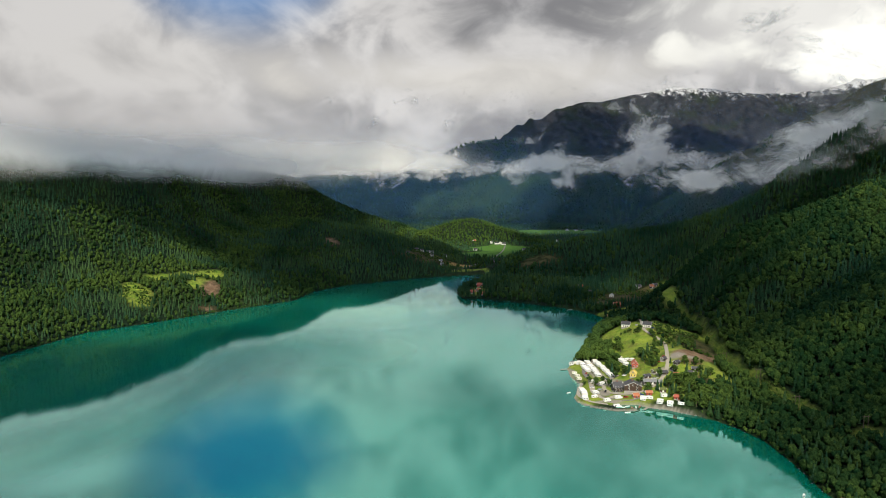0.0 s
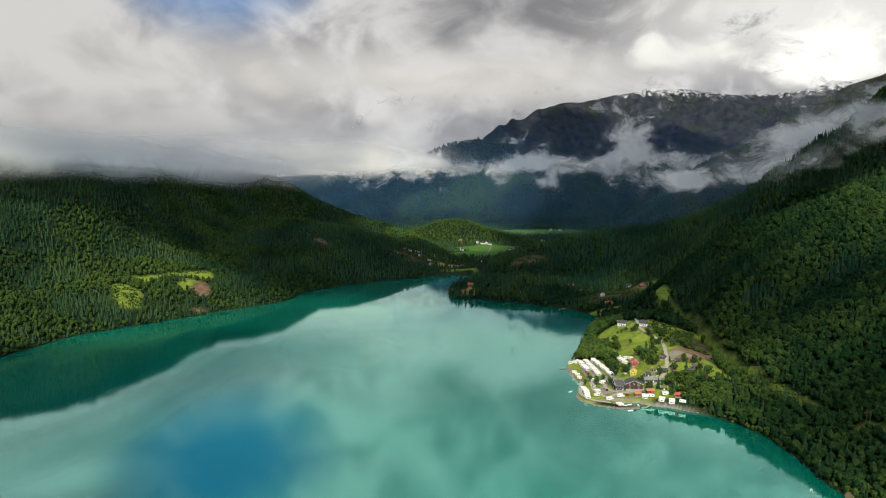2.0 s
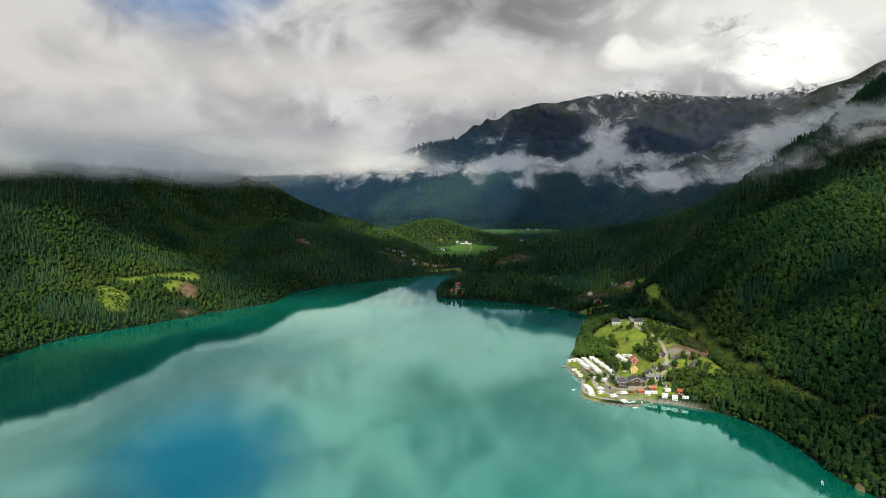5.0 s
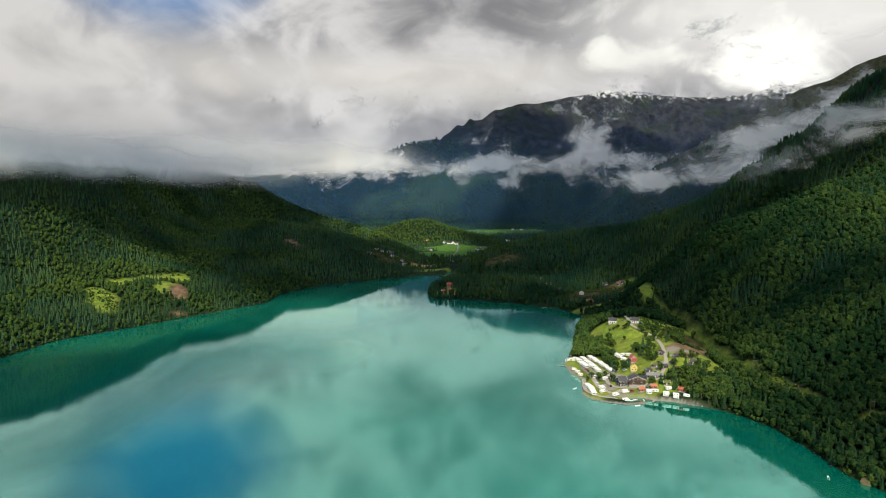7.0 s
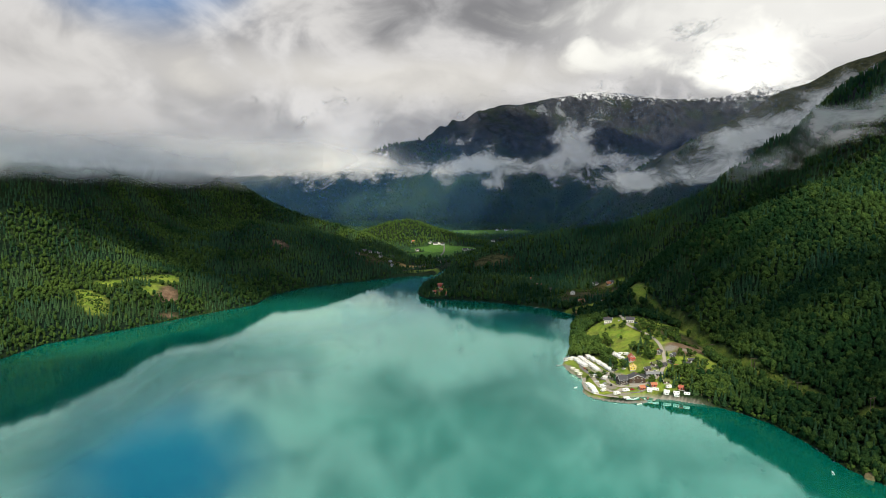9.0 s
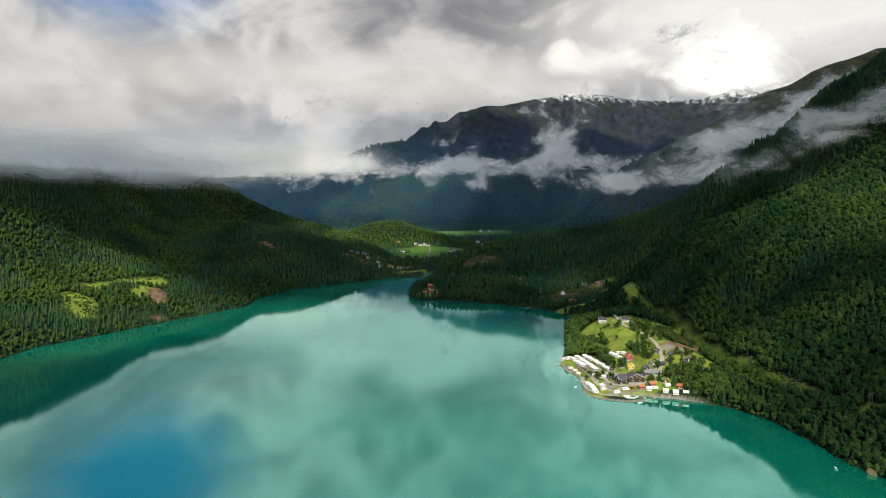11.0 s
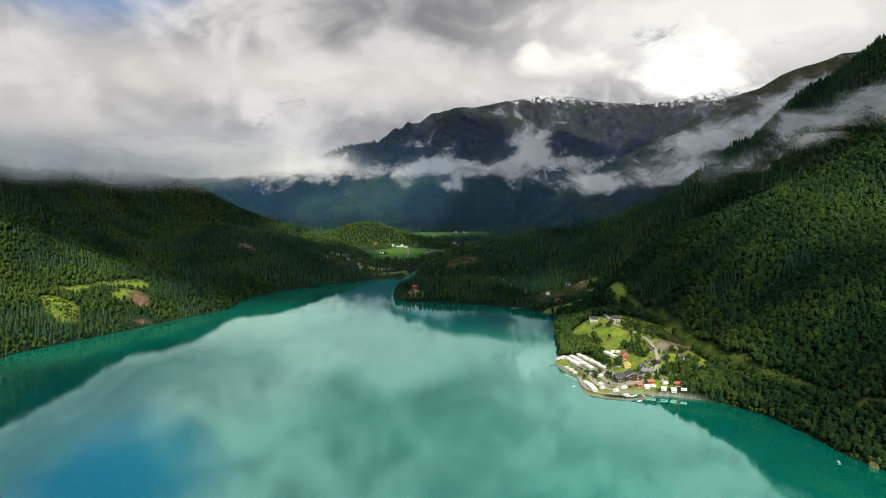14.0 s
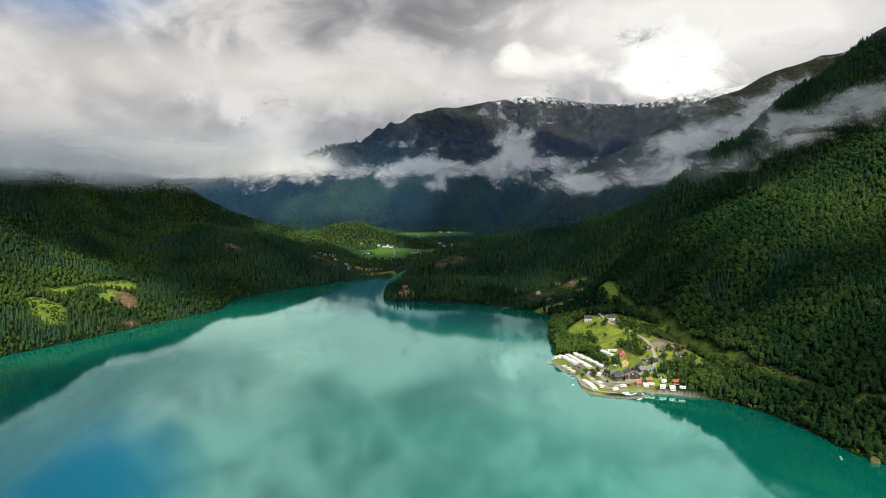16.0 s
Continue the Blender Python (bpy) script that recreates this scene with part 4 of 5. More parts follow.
def house(x, y, turn, length, width, eave, ridge, wall, roof, label, category="house", chimney=True, trim=True, group="", windows=2, sink=1.6, lift=0.0):
    """A timber house: plinth, walls, two roof pitches, windows, door."""
    home = new(category.replace(" ", "_"))
    home.matrix_world = pose(x, y, height_at(x, y) + lift, 0, 0, turn)
    part("plinth", boxed(-length / 2 - 0.05, length / 2 + 0.05, -width / 2 - 0.05, width / 2 + 0.05, -sink, 0.45), P_PLINTH, home)
    bm = gable_prism(length, width, eave, ridge)
    bmesh.ops.translate(bm, vec=(0, 0, 0.3), verts=bm.verts)
    part("wall", bm, wall, home)
    slab = None
    for side in (-1, 1):
        bm = roof_slab(length, width, eave, ridge, side)
        bmesh.ops.translate(bm, vec=(0, 0, 0.3), verts=bm.verts)
        slab = part("roof", bm, roof, home)
    if chimney:
        bm = boxed(-0.4, 0.4, -0.1, 0.7, ridge - 0.6, ridge + 1.3)
        box(bm, -0.48, 0.48, -0.18, 0.78, ridge + 1.3, ridge + 1.42)
        part("chimney", bm, P_BRICK, slab)
    if trim:
        for sx in (-1, 1):
            bm = bmesh.new()
            fall = math.atan2(ridge - eave, width / 2)
            for sy in (-1, 1):
                run = math.hypot(ridge - eave, width / 2) + 0.7
                b2 = boxed(-0.05, 0.05, 0, run, -0.2, 0.06)
                m = Matrix.Translation((sx * (length / 2 + 0.66), 0, ridge + 0.3 + 0.2)) @ Matrix.Rotation(-fall, 4, "X")
                if sy < 0:
                    m = Matrix.Diagonal((1, -1, 1, 1)) @ m
                b2.transform(m)
                me = bpy.data.meshes.new("tmp")
                b2.to_mesh(me)
                b2.free()
                bm.from_mesh(me)
                bpy.data.meshes.remove(me)
            bmesh.ops.recalc_face_normals(bm, faces=bm.faces)
            part("bargeboard", bm, P_TRIM, home)
    floors = 2 if eave > 4.2 else 1
    for f in range(floors):
        z = 1.75 + f * 2.6
        for k in range(windows):
            px = length * ((k + 0.5) / windows - 0.5)
            window(home, px, -width / 2, z, 1.2, 1.3, "y-")
            window(home, px, width / 2, z, 1.2, 1.3, "y+")
        for sx, way in ((-1, "x-"), (1, "x+")):
            for py in (-width / 4, width / 4):
                window(home, sx * length / 2, py, z, 1.1, 1.3, way)
    if ridge - eave > 1.8:
        for sx, way in ((-1, "x-"), (1, "x+")):
            window(home, sx * length / 2, 0, eave + 0.9, 1.0, 1.0, way)
    part("door", boxed(-0.5, 0.5, -width / 2 - 0.08, -width / 2 + 0.02, 0.35, 2.4), W_BROWN if wall is not W_BROWN else P_TRIM, home)
    return tagged(home, label, category, group)


# ---------------------------------------------------------------- caravans, cars, boats
def wheel_parts(parent, spots, r=0.32, wide=0.22):
    for x, y in spots:
        tyre = part("wheel", rod(bmesh.new(), r, r, -wide / 2, wide / 2, 14, turn=Matrix.Translation((x, y, r)) @ Matrix.Rotation(radians(90), 4, "X")), P_TYRE, parent)
        part("hub", rod(bmesh.new(), r * 0.55, r * 0.55, -wide / 2 - 0.01, wide / 2 + 0.01, 10, turn=Matrix.Translation((x, y, r)) @ Matrix.Rotation(radians(90), 4, "X")), P_HUB, tyre)


def build_caravan(length, paint, label):
    """A touring caravan with rounded corners, its long side along x."""
    c = new("caravan")
    w, h = 2.3, 2.15
    part("body", boxed(-length / 2, length / 2, -w / 2, w / 2, 0.45, 0.45 + h, bevel=0.28, segments=3), paint, c)
    part("roof_hatch", boxed(-0.3, 0.3, -0.3, 0.3, 0.45 + h, 0.57 + h, bevel=0.04), P_TRIM, c)
    for sy in (-1, 1):
        for k in (-0.28, 0.22):
            part("window", boxed(length * k - 0.5, length * k + 0.5, sy * w / 2 - 0.012, sy * w / 2 + 0.012, 1.45, 2.0, bevel=0.008), P_GLASS, c)
    for sx in (-1, 1):
        part("end_window", boxed(sx * length / 2 - 0.012, sx * length / 2 + 0.012, -0.75, 0.75, 1.45, 2.05, bevel=0.008), P_GLASS, c)
    part("door", boxed(-0.32, 0.32, -w / 2 - 0.02, -w / 2 + 0.01, 0.6, 2.3), P_TRIM, c)
    part("drawbar", boxed(length / 2 - 0.05, length / 2 + 1.1, -0.08, 0.08, 0.42, 0.52), P_HUB, c)
    wheel_parts(c, [(-0.15, -w / 2 + 0.12), (-0.15, w / 2 - 0.12)])
    return tagged(c, label, "caravan", "caravans on the campsite")


def build_camper(label):
    """A motorhome: a high body with a cab in front, along x."""
    c = new("motorhome")
    part("body", boxed(-3.3, 1.9, -1.15, 1.15, 0.5, 3.0, bevel=0.16, segments=2), P_CARAVAN, c)
    bm = boxed(1.85, 3.3, -1.0, 1.0, 0.45, 1.9, bevel=0.2, segments=2)
    part("cab", bm, P_CARAVAN, c)
    part("windscreen", boxed(2.5, 3.0, -0.85, 0.85, 1.5, 1.94, bevel=0.06), P_GLASS, c)
    for sy in (-1, 1):
        part("window", boxed(-2.4, -1.2, sy * 1.15 - 0.012, sy * 1.15 + 0.012, 1.7, 2.3, bevel=0.008), P_GLASS, c)
    wheel_parts(c, [(-2.1, -0.95), (-2.1, 0.95), (2.3, -0.9), (2.3, 0.9)], 0.36)
    return tagged(c, label, "motorhome", "motorhomes on the campsite")


def build_car(paint, label):
    c = new("car")
    part("body", boxed(-2.1, 2.1, -0.88, 0.88, 0.3, 0.95, bevel=0.16, segments=2), paint, c)
    bm = bmesh.new()
    lo = [(-1.75, -0.8), (1.05, -0.8), (1.05, 0.8), (-1.75, 0.8)]
    hi = [(-1.3, -0.64), (0.35, -0.64), (0.35, 0.64), (-1.3, 0.64)]
    a, b = [bm.verts.new((*p, 0.93)) for p in lo], [bm.verts.new((*p, 1.45)) for p in hi]
    bm.faces.new(b)
    for k in range(4):
        bm.faces.new((a[k], a[(k + 1) % 4], b[(k + 1) % 4], b[k]))
    cabin = part("cabin", bm, P_GLASS, c, "dark glazed cabin")
    part("roof", boxed(-1.32, 0.37, -0.66, 0.66, 1.44, 1.5, bevel=0.02), paint, cabin)
    for sy in (-0.6, 0.6):
        part("headlight", boxed(2.05, 2.12, sy - 0.18, sy + 0.18, 0.62, 0.76, bevel=0.02), P_TRIM, c)
    wheel_parts(c, [(-1.3, -0.8), (-1.3, 0.8), (1.3, -0.8), (1.3, 0.8)])
    return tagged(c, label, "car", "cars parked by the camp")


def build_awning(label):
    """A canvas porch tent that leans on a caravan's long side."""
    bm = bmesh.new()
    v = [bm.verts.new(p) for p in ((-2.2, -1.2, 0), (2.2, -1.2, 0), (2.2, 1.2, 0), (-2.2, 1.2, 0), (-2.2, -1.2, 1.8), (2.2, -1.2, 1.8), (2.2, 1.2, 2.4), (-2.2, 1.2, 2.4))]
    for f in ((0, 1, 5, 4), (1, 2, 6, 5), (2, 3, 7, 6), (3, 0, 4, 7), (4, 5, 6, 7)):
        bm.faces.new([v[k] for k in f])
    t = new("awning")
    part("canvas", bm, P_CANVAS, t)
    for k in (-1.2, 0, 1.2):
        part("window", boxed(k - 0.4, k + 0.4, -1.215, -1.19, 0.8, 1.4), P_GLASS, t)
    return tagged(t, label, "awning", "awnings on the campsite")


def build_boat(length, paint, label):
    """A small open boat with pointed bow, thwarts and an outboard."""
    bm = bmesh.new()
    rings = []
    for s in np.linspace(0, 1, 9):
        w = 0.75 * (1 - s ** 3.2) ** 0.7 * (0.82 + 0.18 * min(1, s * 3)) + 0.02
        x = (s - 0.5) * length
        rise = 0.25 * s ** 2
        rings.append([bm.verts.new(p) for p in ((x, -w, 0.55 + rise), (x, -w * 0.75, 0.12 + rise * 0.6), (x, 0, -0.05 + rise * 0.6), (x, w * 0.75, 0.12 + rise * 0.6), (x, w, 0.55 + rise))])
    for a, b in zip(rings[:-1], rings[1:]):
        for k in range(4):
            bm.faces.new((a[k], a[k + 1], b[k + 1], b[k]))
    bm.faces.new(rings[0])
    bt = new("rowing_boat")
    part("hull", bm, paint, bt)
    for s in (-0.2, 0.15):
        part("thwart", boxed(s * length - 0.12, s * length + 0.12, -0.62, 0.62, 0.34, 0.38), P_PLANK, bt)
    part("outboard", boxed(-length / 2 - 0.25, -length / 2 + 0.02, -0.14, 0.14, 0.15, 0.95, bevel=0.04), P_TYRE, bt)
    return tagged(bt, label, "boat", "small boats on the lake")


def put(thing, x, y, turn=0.0, z=None, lift=0.0):
    return copy_thing(thing, pose(x, y, (height_at(x, y) if z is None else z) + lift, 0, 0, turn))


def place_first(kind_of, args, spots, lift=0.02, z=None):
    """Builds one thing and copies it to all spots of (x, y, turn)."""
    first = kind_of(*args)
    x, y, turn = spots[0]
    first.matrix_world = pose(x, y, (height_at(x, y) if z is None else z) + lift, 0, 0, turn)
    for x, y, turn in spots[1:]:
        put(first, x, y, turn, z, lift)


# ---------------------------------------------------------------- the campsite
rng_camp = np.random.default_rng(12)
white_spots, cream_spots, awning_spots = [], [], []


def row_of(x0, y0, x1, y1, n, turn):
    for k in range(n):
        s = k / max(1, n - 1)
        jx, jy, jt = rng_camp.uniform(-0.6, 0.6), rng_camp.uniform(-0.4, 0.4), rng_camp.uniform(-7, 7)
        spot = (x0 + (x1 - x0) * s + jx, y0 + (y1 - y0) * s + jy, turn + jt)
        (cream_spots if rng_camp.random() < 0.25 else white_spots).append(spot)
        if rng_camp.random() < 0.55:
            a = radians(spot[2])
            awning_spots.append((spot[0] + 2.45 * math.sin(a), spot[1] - 2.45 * math.cos(a), spot[2]))


row_of(150.0, 696, 149.7, 670, 5, 8)
row_of(155.2, 699, 155.6, 651, 10, 8)
row_of(163.0, 698, 166.2, 641, 12, 8)
row_of(132.6, 613, 130.4, 588, 6, 5)
row_of(137.0, 665, 137.4, 647, 3, -15)
row_of(141.5, 699, 147.5, 701, 3, 70)
row_of(184.5, 683, 183.5, 660, 5, 25)
row_of(188.5, 671, 190.0, 665, 2, 25)
row_of(177.5, 580.5, 182.0, 577.6, 2, -25)
row_of(189.5, 571.5, 203.0, 561.5, 3, -28)
row_of(141.0, 600.5, 138.5, 588.0, 2, 20)
row_of(146.0, 633, 152.0, 624, 2, 30)
place_first(build_caravan, (5.1, P_CARAVAN, "white touring caravan with dark windows on the campsite"), white_spots)
place_first(build_caravan, (4.6, P_CREAM, "cream touring caravan with dark windows on the campsite"), cream_spots)
place_first(build_awning, ("pale grey canvas awning beside a caravan",), awning_spots)
place_first(build_camper, ("white motorhome parked on the campsite gravel",), [(194.8, 577.6, 10), (158.0, 585.0, 8), (154.0, 573.0, 4), (147.0, 579.0, 20), (171.5, 612.0, 60)])
car_spots = [(160.5, 636, 20), (147.5, 655, 80), (147.0, 661, 75), (150.5, 640, 40), (143.0, 617, 10), (147.5, 609, 30), (151.0, 602, 70), (164.5, 586.5, 15),
             (178.0, 588, 12), (183.0, 590, 100), (196.0, 609, 30), (204.0, 622, 50), (208.0, 634, 60), (186.0, 652, 40), (176.0, 634, 20), (172.0, 650, 60),
             (150.0, 571.5, 5), (214.0, 640, 20), (235.0, 741.0, 10), (224.0, 763.0, 60)]
for k, (paint, word) in enumerate(zip(CAR_PAINTS, ("silver", "black", "red", "blue", "white"))):
    place_first(build_car, (paint, word + " car parked on the camp gravel"), car_spots[k::5])
place_first(build_boat, (5.2, P_CARAVAN, "small white open boat moored on the lake"), [(120.6, 611, 35), (168.5, 569.5, 80), (158.0, 557.0, 10), (221.0, 403.0, 60), (162.0, 572.5, 20), (157.0, 571.0, 150)], 0.0, -0.12)
place_first(build_boat, (4.6, R_RED, "small red open boat at the harbour"), [(172.0, 571.0, 60), (165.0, 569.0, 100)], 0.0, -0.12)

# lodge, houses and cabins
house(161.0, 602.0, 6, 7.6, 8.0, 4.4, 8.0, W_TAR, R_SLATE, "tarred lodge wing with a steep slate roof", "lodge", True, True, "", 3)
house(174.0, 601.0, 82, 10.5, 14.5, 4.4, 7.6, W_BROWN, R_SLATE, "broad brown log lodge with white bargeboards", "lodge", True, True, "", 3)
house(192.0, 602.5, -8, 15.0, 5.0, 2.4, 3.6, W_BROWN, R_TIN, "long low timber annexe with a grey roof", "annexe", False, False, "", 6)
house(188.6, 645.0, 82, 6.8, 5.6, 3.4, 6.4, W_RED, R_RED, "red weatherboard house with white trim", "house")
house(182.0, 626.5, 70, 6.6, 5.6, 2.9, 5.2, W_YELLOW, R_YELLOW, "yellow weatherboard house with an ochre roof", "house")
house(214.5, 771.5, -26, 8.6, 5.8, 3.8, 6.2, W_WHITE, R_SLATE, "white weatherboard house on the knoll", "house")
house(231.0, 748.0, -22, 8.4, 5.6, 3.4, 5.8, W_WHITE, R_SLATE, "white weatherboard house with a dark roof", "house")
CABINS = [(191.0, 614.5, 15, W_BROWN, R_SLATE), (199.0, 618.0, 20, W_BROWN, R_TURF), (211.5, 633.5, 40, W_TAR, R_SLATE), (212.5, 603.5, 10, W_BROWN, R_RUST),
          (225.0, 604.5, -20, W_TAR, R_SLATE), (214.0, 613.5, 25, W_BROWN, R_TURF), (205.0, 611.0, 15, W_TAR, R_SLATE), (232.0, 610.5, -15, W_BROWN, R_SLATE),
          (172.5, 585.0, 10, W_RED, R_RUST), (184.0, 586.0, -5, W_RED, R_RUST), (203.5, 571.5, -40, W_RED, R_RED), (141.0, 700.5, 60, W_WHITE, R_TIN),
          (196.0, 586.5, -10, W_BROWN, R_TURF), (219.5, 622.0, 30, W_TAR, R_SLATE)]
for x, y, turn, wall, roof in CABINS:
    house(x, y, turn, 4.8, 3.8, 2.1, 3.4, wall, roof, {W_BROWN: "small brown timber cabin on the camp slope", W_TAR: "small tarred timber cabin on the camp slope", W_RED: "small red hut near the water", W_WHITE: "small white service hut by the shore"}[wall],
          "cabin", False, True, "cabins of the campsite", 1)

# farms and villages round the head of the lake
FARMS = [(66, 1146, 10, 9, 6, W_RED, R_RED), (82, 1128, 20, 8, 5, W_RED, R_RUST), (80, 1186, -20, 10, 7, W_RED, R_RED), (76, 1152, 30, 7, 5, W_RED, R_RUST), (237, 1243, 0, 10, 7, W_RED, R_RUST), (253, 1235, 5, 9, 6, W_RED, R_RUST), (246, 1162, 15, 9, 6, W_RED, R_RED),
         (252, 1112, -10, 12, 8, W_WHITE, R_SLATE), (258, 1108, 40, 9, 7, W_WHITE, R_SLATE), (275, 1072, 70, 9, 8, W_WHITE, R_TIN), (266, 1008, 10, 12, 8, W_RED, R_RUST), (292, 979, 20, 13, 8, W_RED, R_RUST),
         (300, 990, 60, 9, 7, W_BROWN, R_SLATE), (330, 1120, 10, 9, 7, W_WHITE, R_SLATE), (350, 1100, 30, 9, 7, W_BROWN, R_SLATE), (345, 1098, 0, 8, 6, W_BROWN, R_RUST),
         (177, 1942, 10, 14, 9, W_WHITE, R_SLATE), (188, 1950, 80, 20, 10, W_WHITE, R_TIN), (196, 1938, 20, 12, 8, W_WHITE, R_SLATE), (165, 1955, 40, 10, 8, W_WHITE, R_TIN),
         (240, 1836, 10, 13, 9, W_WHITE, R_SLATE), (250, 1845, 60, 11, 8, W_WHITE, R_SLATE), (258, 1830, 0, 10, 8, W_BROWN, R_SLATE), (110, 1800, 20, 10, 8, W_WHITE, R_SLATE),
         (118, 1970, 30, 10, 8, W_BROWN, R_RUST), (140, 1600, 10, 9, 7, W_WHITE, R_SLATE), (205, 1680, 0, 9, 7, W_WHITE, R_SLATE), (-23, 1531, 35, 9, 7, W_WHITE, R_SLATE), (-8, 1538, 20, 8, 6, W_WHITE, R_TIN), (-1, 1512, 50, 8, 6, W_WHITE, R_SLATE),
         (-34, 1526, 10, 8, 6, W_BROWN, R_SLATE), (-50, 1469, 0, 8, 6, W_WHITE, R_SLATE), (18, 1490, 20, 8, 6, W_BROWN, R_TIN), (28, 1568, 30, 9, 7, W_WHITE, R_SLATE), (0, 1545, 15, 8, 6, W_WHITE, R_TIN), (20, 1465, 15, 7, 5, W_WHITE, R_TIN), (500, 2452, 10, 12, 9, W_WHITE, R_SLATE), (470, 2460, 60, 12, 9, W_WHITE, R_TIN), (520, 2445, 20, 10, 8, W_BROWN, R_SLATE)]
FARMS += [(372 + 7 * k, 2085 - 24 * k + 6 * (k % 2), 15 + 9 * k, 11, 8, W_WHITE, R_TIN if k % 3 else R_SLATE) for k in range(9)]
for x, y, turn, length, width, wall, roof in FARMS:
    length, width = length * 0.8, width * 0.8
    house(x, y, turn, length, width, 2.9 if length < 8 else 3.6, 5.2 if length < 8 else 6.4, wall, roof,
          {W_WHITE: "white farmhouse at the head of the lake", W_RED: "red timber house with a tiled roof by the shore", W_BROWN: "brown timber house among trees"}[wall],
          "house", length > 7.5, True, "houses round the lake", 2)


# ---------------------------------------------------------------- roads, docks and stones
def ribbon(name, line, width, material, label, lift=0.25):
    """A strip laid on the ground along a line."""
    u, pts = along(line, max(24, len(line) * 10))
    d = np.gradient(pts, axis=0)
    n = np.stack([-d[:, 1], d[:, 0]], 1) / np.hypot(d[:, 0], d[:, 1])[:, None]
    cols = np.linspace(-0.5, 0.5, 5)
    P = pts[:, None, :] + n[:, None, :] * (cols * width)[None, :, None]
    z = land(P[..., 0], P[..., 1])
    z = np.maximum(z, z.mean(1, keepdims=True)) + lift
    V = np.concatenate([P, z[..., None]], -1)
    h, w = V.shape[:2]
    i, j = np.meshgrid(np.arange(w - 1), np.arange(h - 1))
    a = (j * w + i).ravel()
    ob = mesh_from(name, V.reshape(-1, 3), np.stack([a, a + 1, a + w + 1, a + w], 1), material, True)
    return tagged(ob, label, "road", kind="structure")


ribbon("road_main", [(236, 790), (224, 740), (231, 717), (234, 699), (222, 657), (216, 637), (211, 618), (203, 606), (190, 595), (172, 592), (158, 592), (150, 600), (152, 618), (158, 634), (172, 640)], 3.3, P_GRIT,
       "pale gravel road winding down to the camp")
ribbon("road_camp", [(152, 618), (146, 640), (145, 665), (152, 690), (159, 700)], 3.6, P_ASPHALT, "grey camp lane between the caravans")
ribbon("road_shore", [(222, 885), (202, 843), (184, 793), (171, 744), (165, 712), (160, 690)], 3.0, P_GRIT, "narrow shore track under the trees")
ribbon("road_quay", [(158, 592), (146, 583), (140, 600), (146, 640)], 4.5, P_GRIT, "pale gravel quay road at the water")
ribbon("quay", [(138, 637), (131, 618), (126.5, 599), (128.5, 585), (137, 575), (146, 572)], 3.2, P_GRIT, "pale stone quay along the camp's waterfront", 0.35)
ribbon("road_farm", [(40, 1450), (70, 1480), (100, 1560), (140, 1650), (180, 1800), (200, 1930)], 4.0, P_ASPHALT, "grey valley road between the fields")


def stone_mesh(seed):
    rng = np.random.default_rng(seed)
    bm = bmesh.new()
    bmesh.ops.create_icosphere(bm, subdivisions=1, radius=0.5)
    for v in bm.verts:
        v.co *= rng.uniform(0.72, 1.2)
        v.co.z *= 0.7
    me = bpy.data.meshes.new("boulder")
    bm.to_mesh(me)
    bm.free()
    me.materials.append(P_ROCK)
    return me


STONES = [stone_mesh(s) for s in range(6)]


def breakwater():
    """A curved mole of boulders, each a part, with a flat crown."""
    rng = np.random.default_rng(4)
    mole = new("breakwater")
    line = [(127, 578), (135, 571), (150, 563), (165, 562.5), (166.5, 563.5)]
    u, pts = along(line, 46)
    for x, y in pts:
        for _ in range(3):
            ob = new("boulder", STONES[rng.integers(6)])
            ob.parent = mole
            s = rng.uniform(1.1, 2.3)
            ob.matrix_local = pose(x + rng.normal(0, 1.1), y + rng.normal(0, 1.0), rng.uniform(0.0, 0.6), 0, 0, rng.uniform(0, 360)) @ Matrix.Diagonal((s, s, s, 1))
    return tagged(mole, "low harbour mole of pale grey boulders", "breakwater")


def shore_stones():
    """Boulders along the waterline of the camp."""
    rng = np.random.default_rng(9)
    for a, b in ((25, 38), (42, 46)):
        u, pts = along(LAKE[a:b], 130)
        for x, y in pts:
            if not 120 < x < 215 or rng.random() < 0.25:
                continue
            ob = new("boulder", STONES[rng.integers(6)])
            s = rng.uniform(0.8, 1.9)
            ob.matrix_world = pose(x + rng.normal(0, 0.8), y + rng.normal(0, 0.8), rng.uniform(-0.05, 0.25), 0, 0, rng.uniform(0, 360)) @ Matrix.Diagonal((s, s, s, 1))
            tagged(ob, "pale grey boulder on the camp's waterline", "boulder", "boulders on the shore")


def dock(x, y, turn, length, label):
    d = new("dock")
    d.matrix_world = pose(x, y, 0, 0, 0, turn)
    for k in range(int(length / 0.6)):
        part("plank", boxed(k * 0.6, k * 0.6 + 0.54, -1.0, 1.0, 0.55, 0.63), P_PLANK, d)
    for k in np.arange(0.4, length, 3.0):
        for sy in (-0.85, 0.85):
            part("post", rod(bmesh.new(), 0.12, 0.1, -1.5, 0.55, 7, (k, sy)), P_BARK, d)
    return tagged(d, label, "dock")


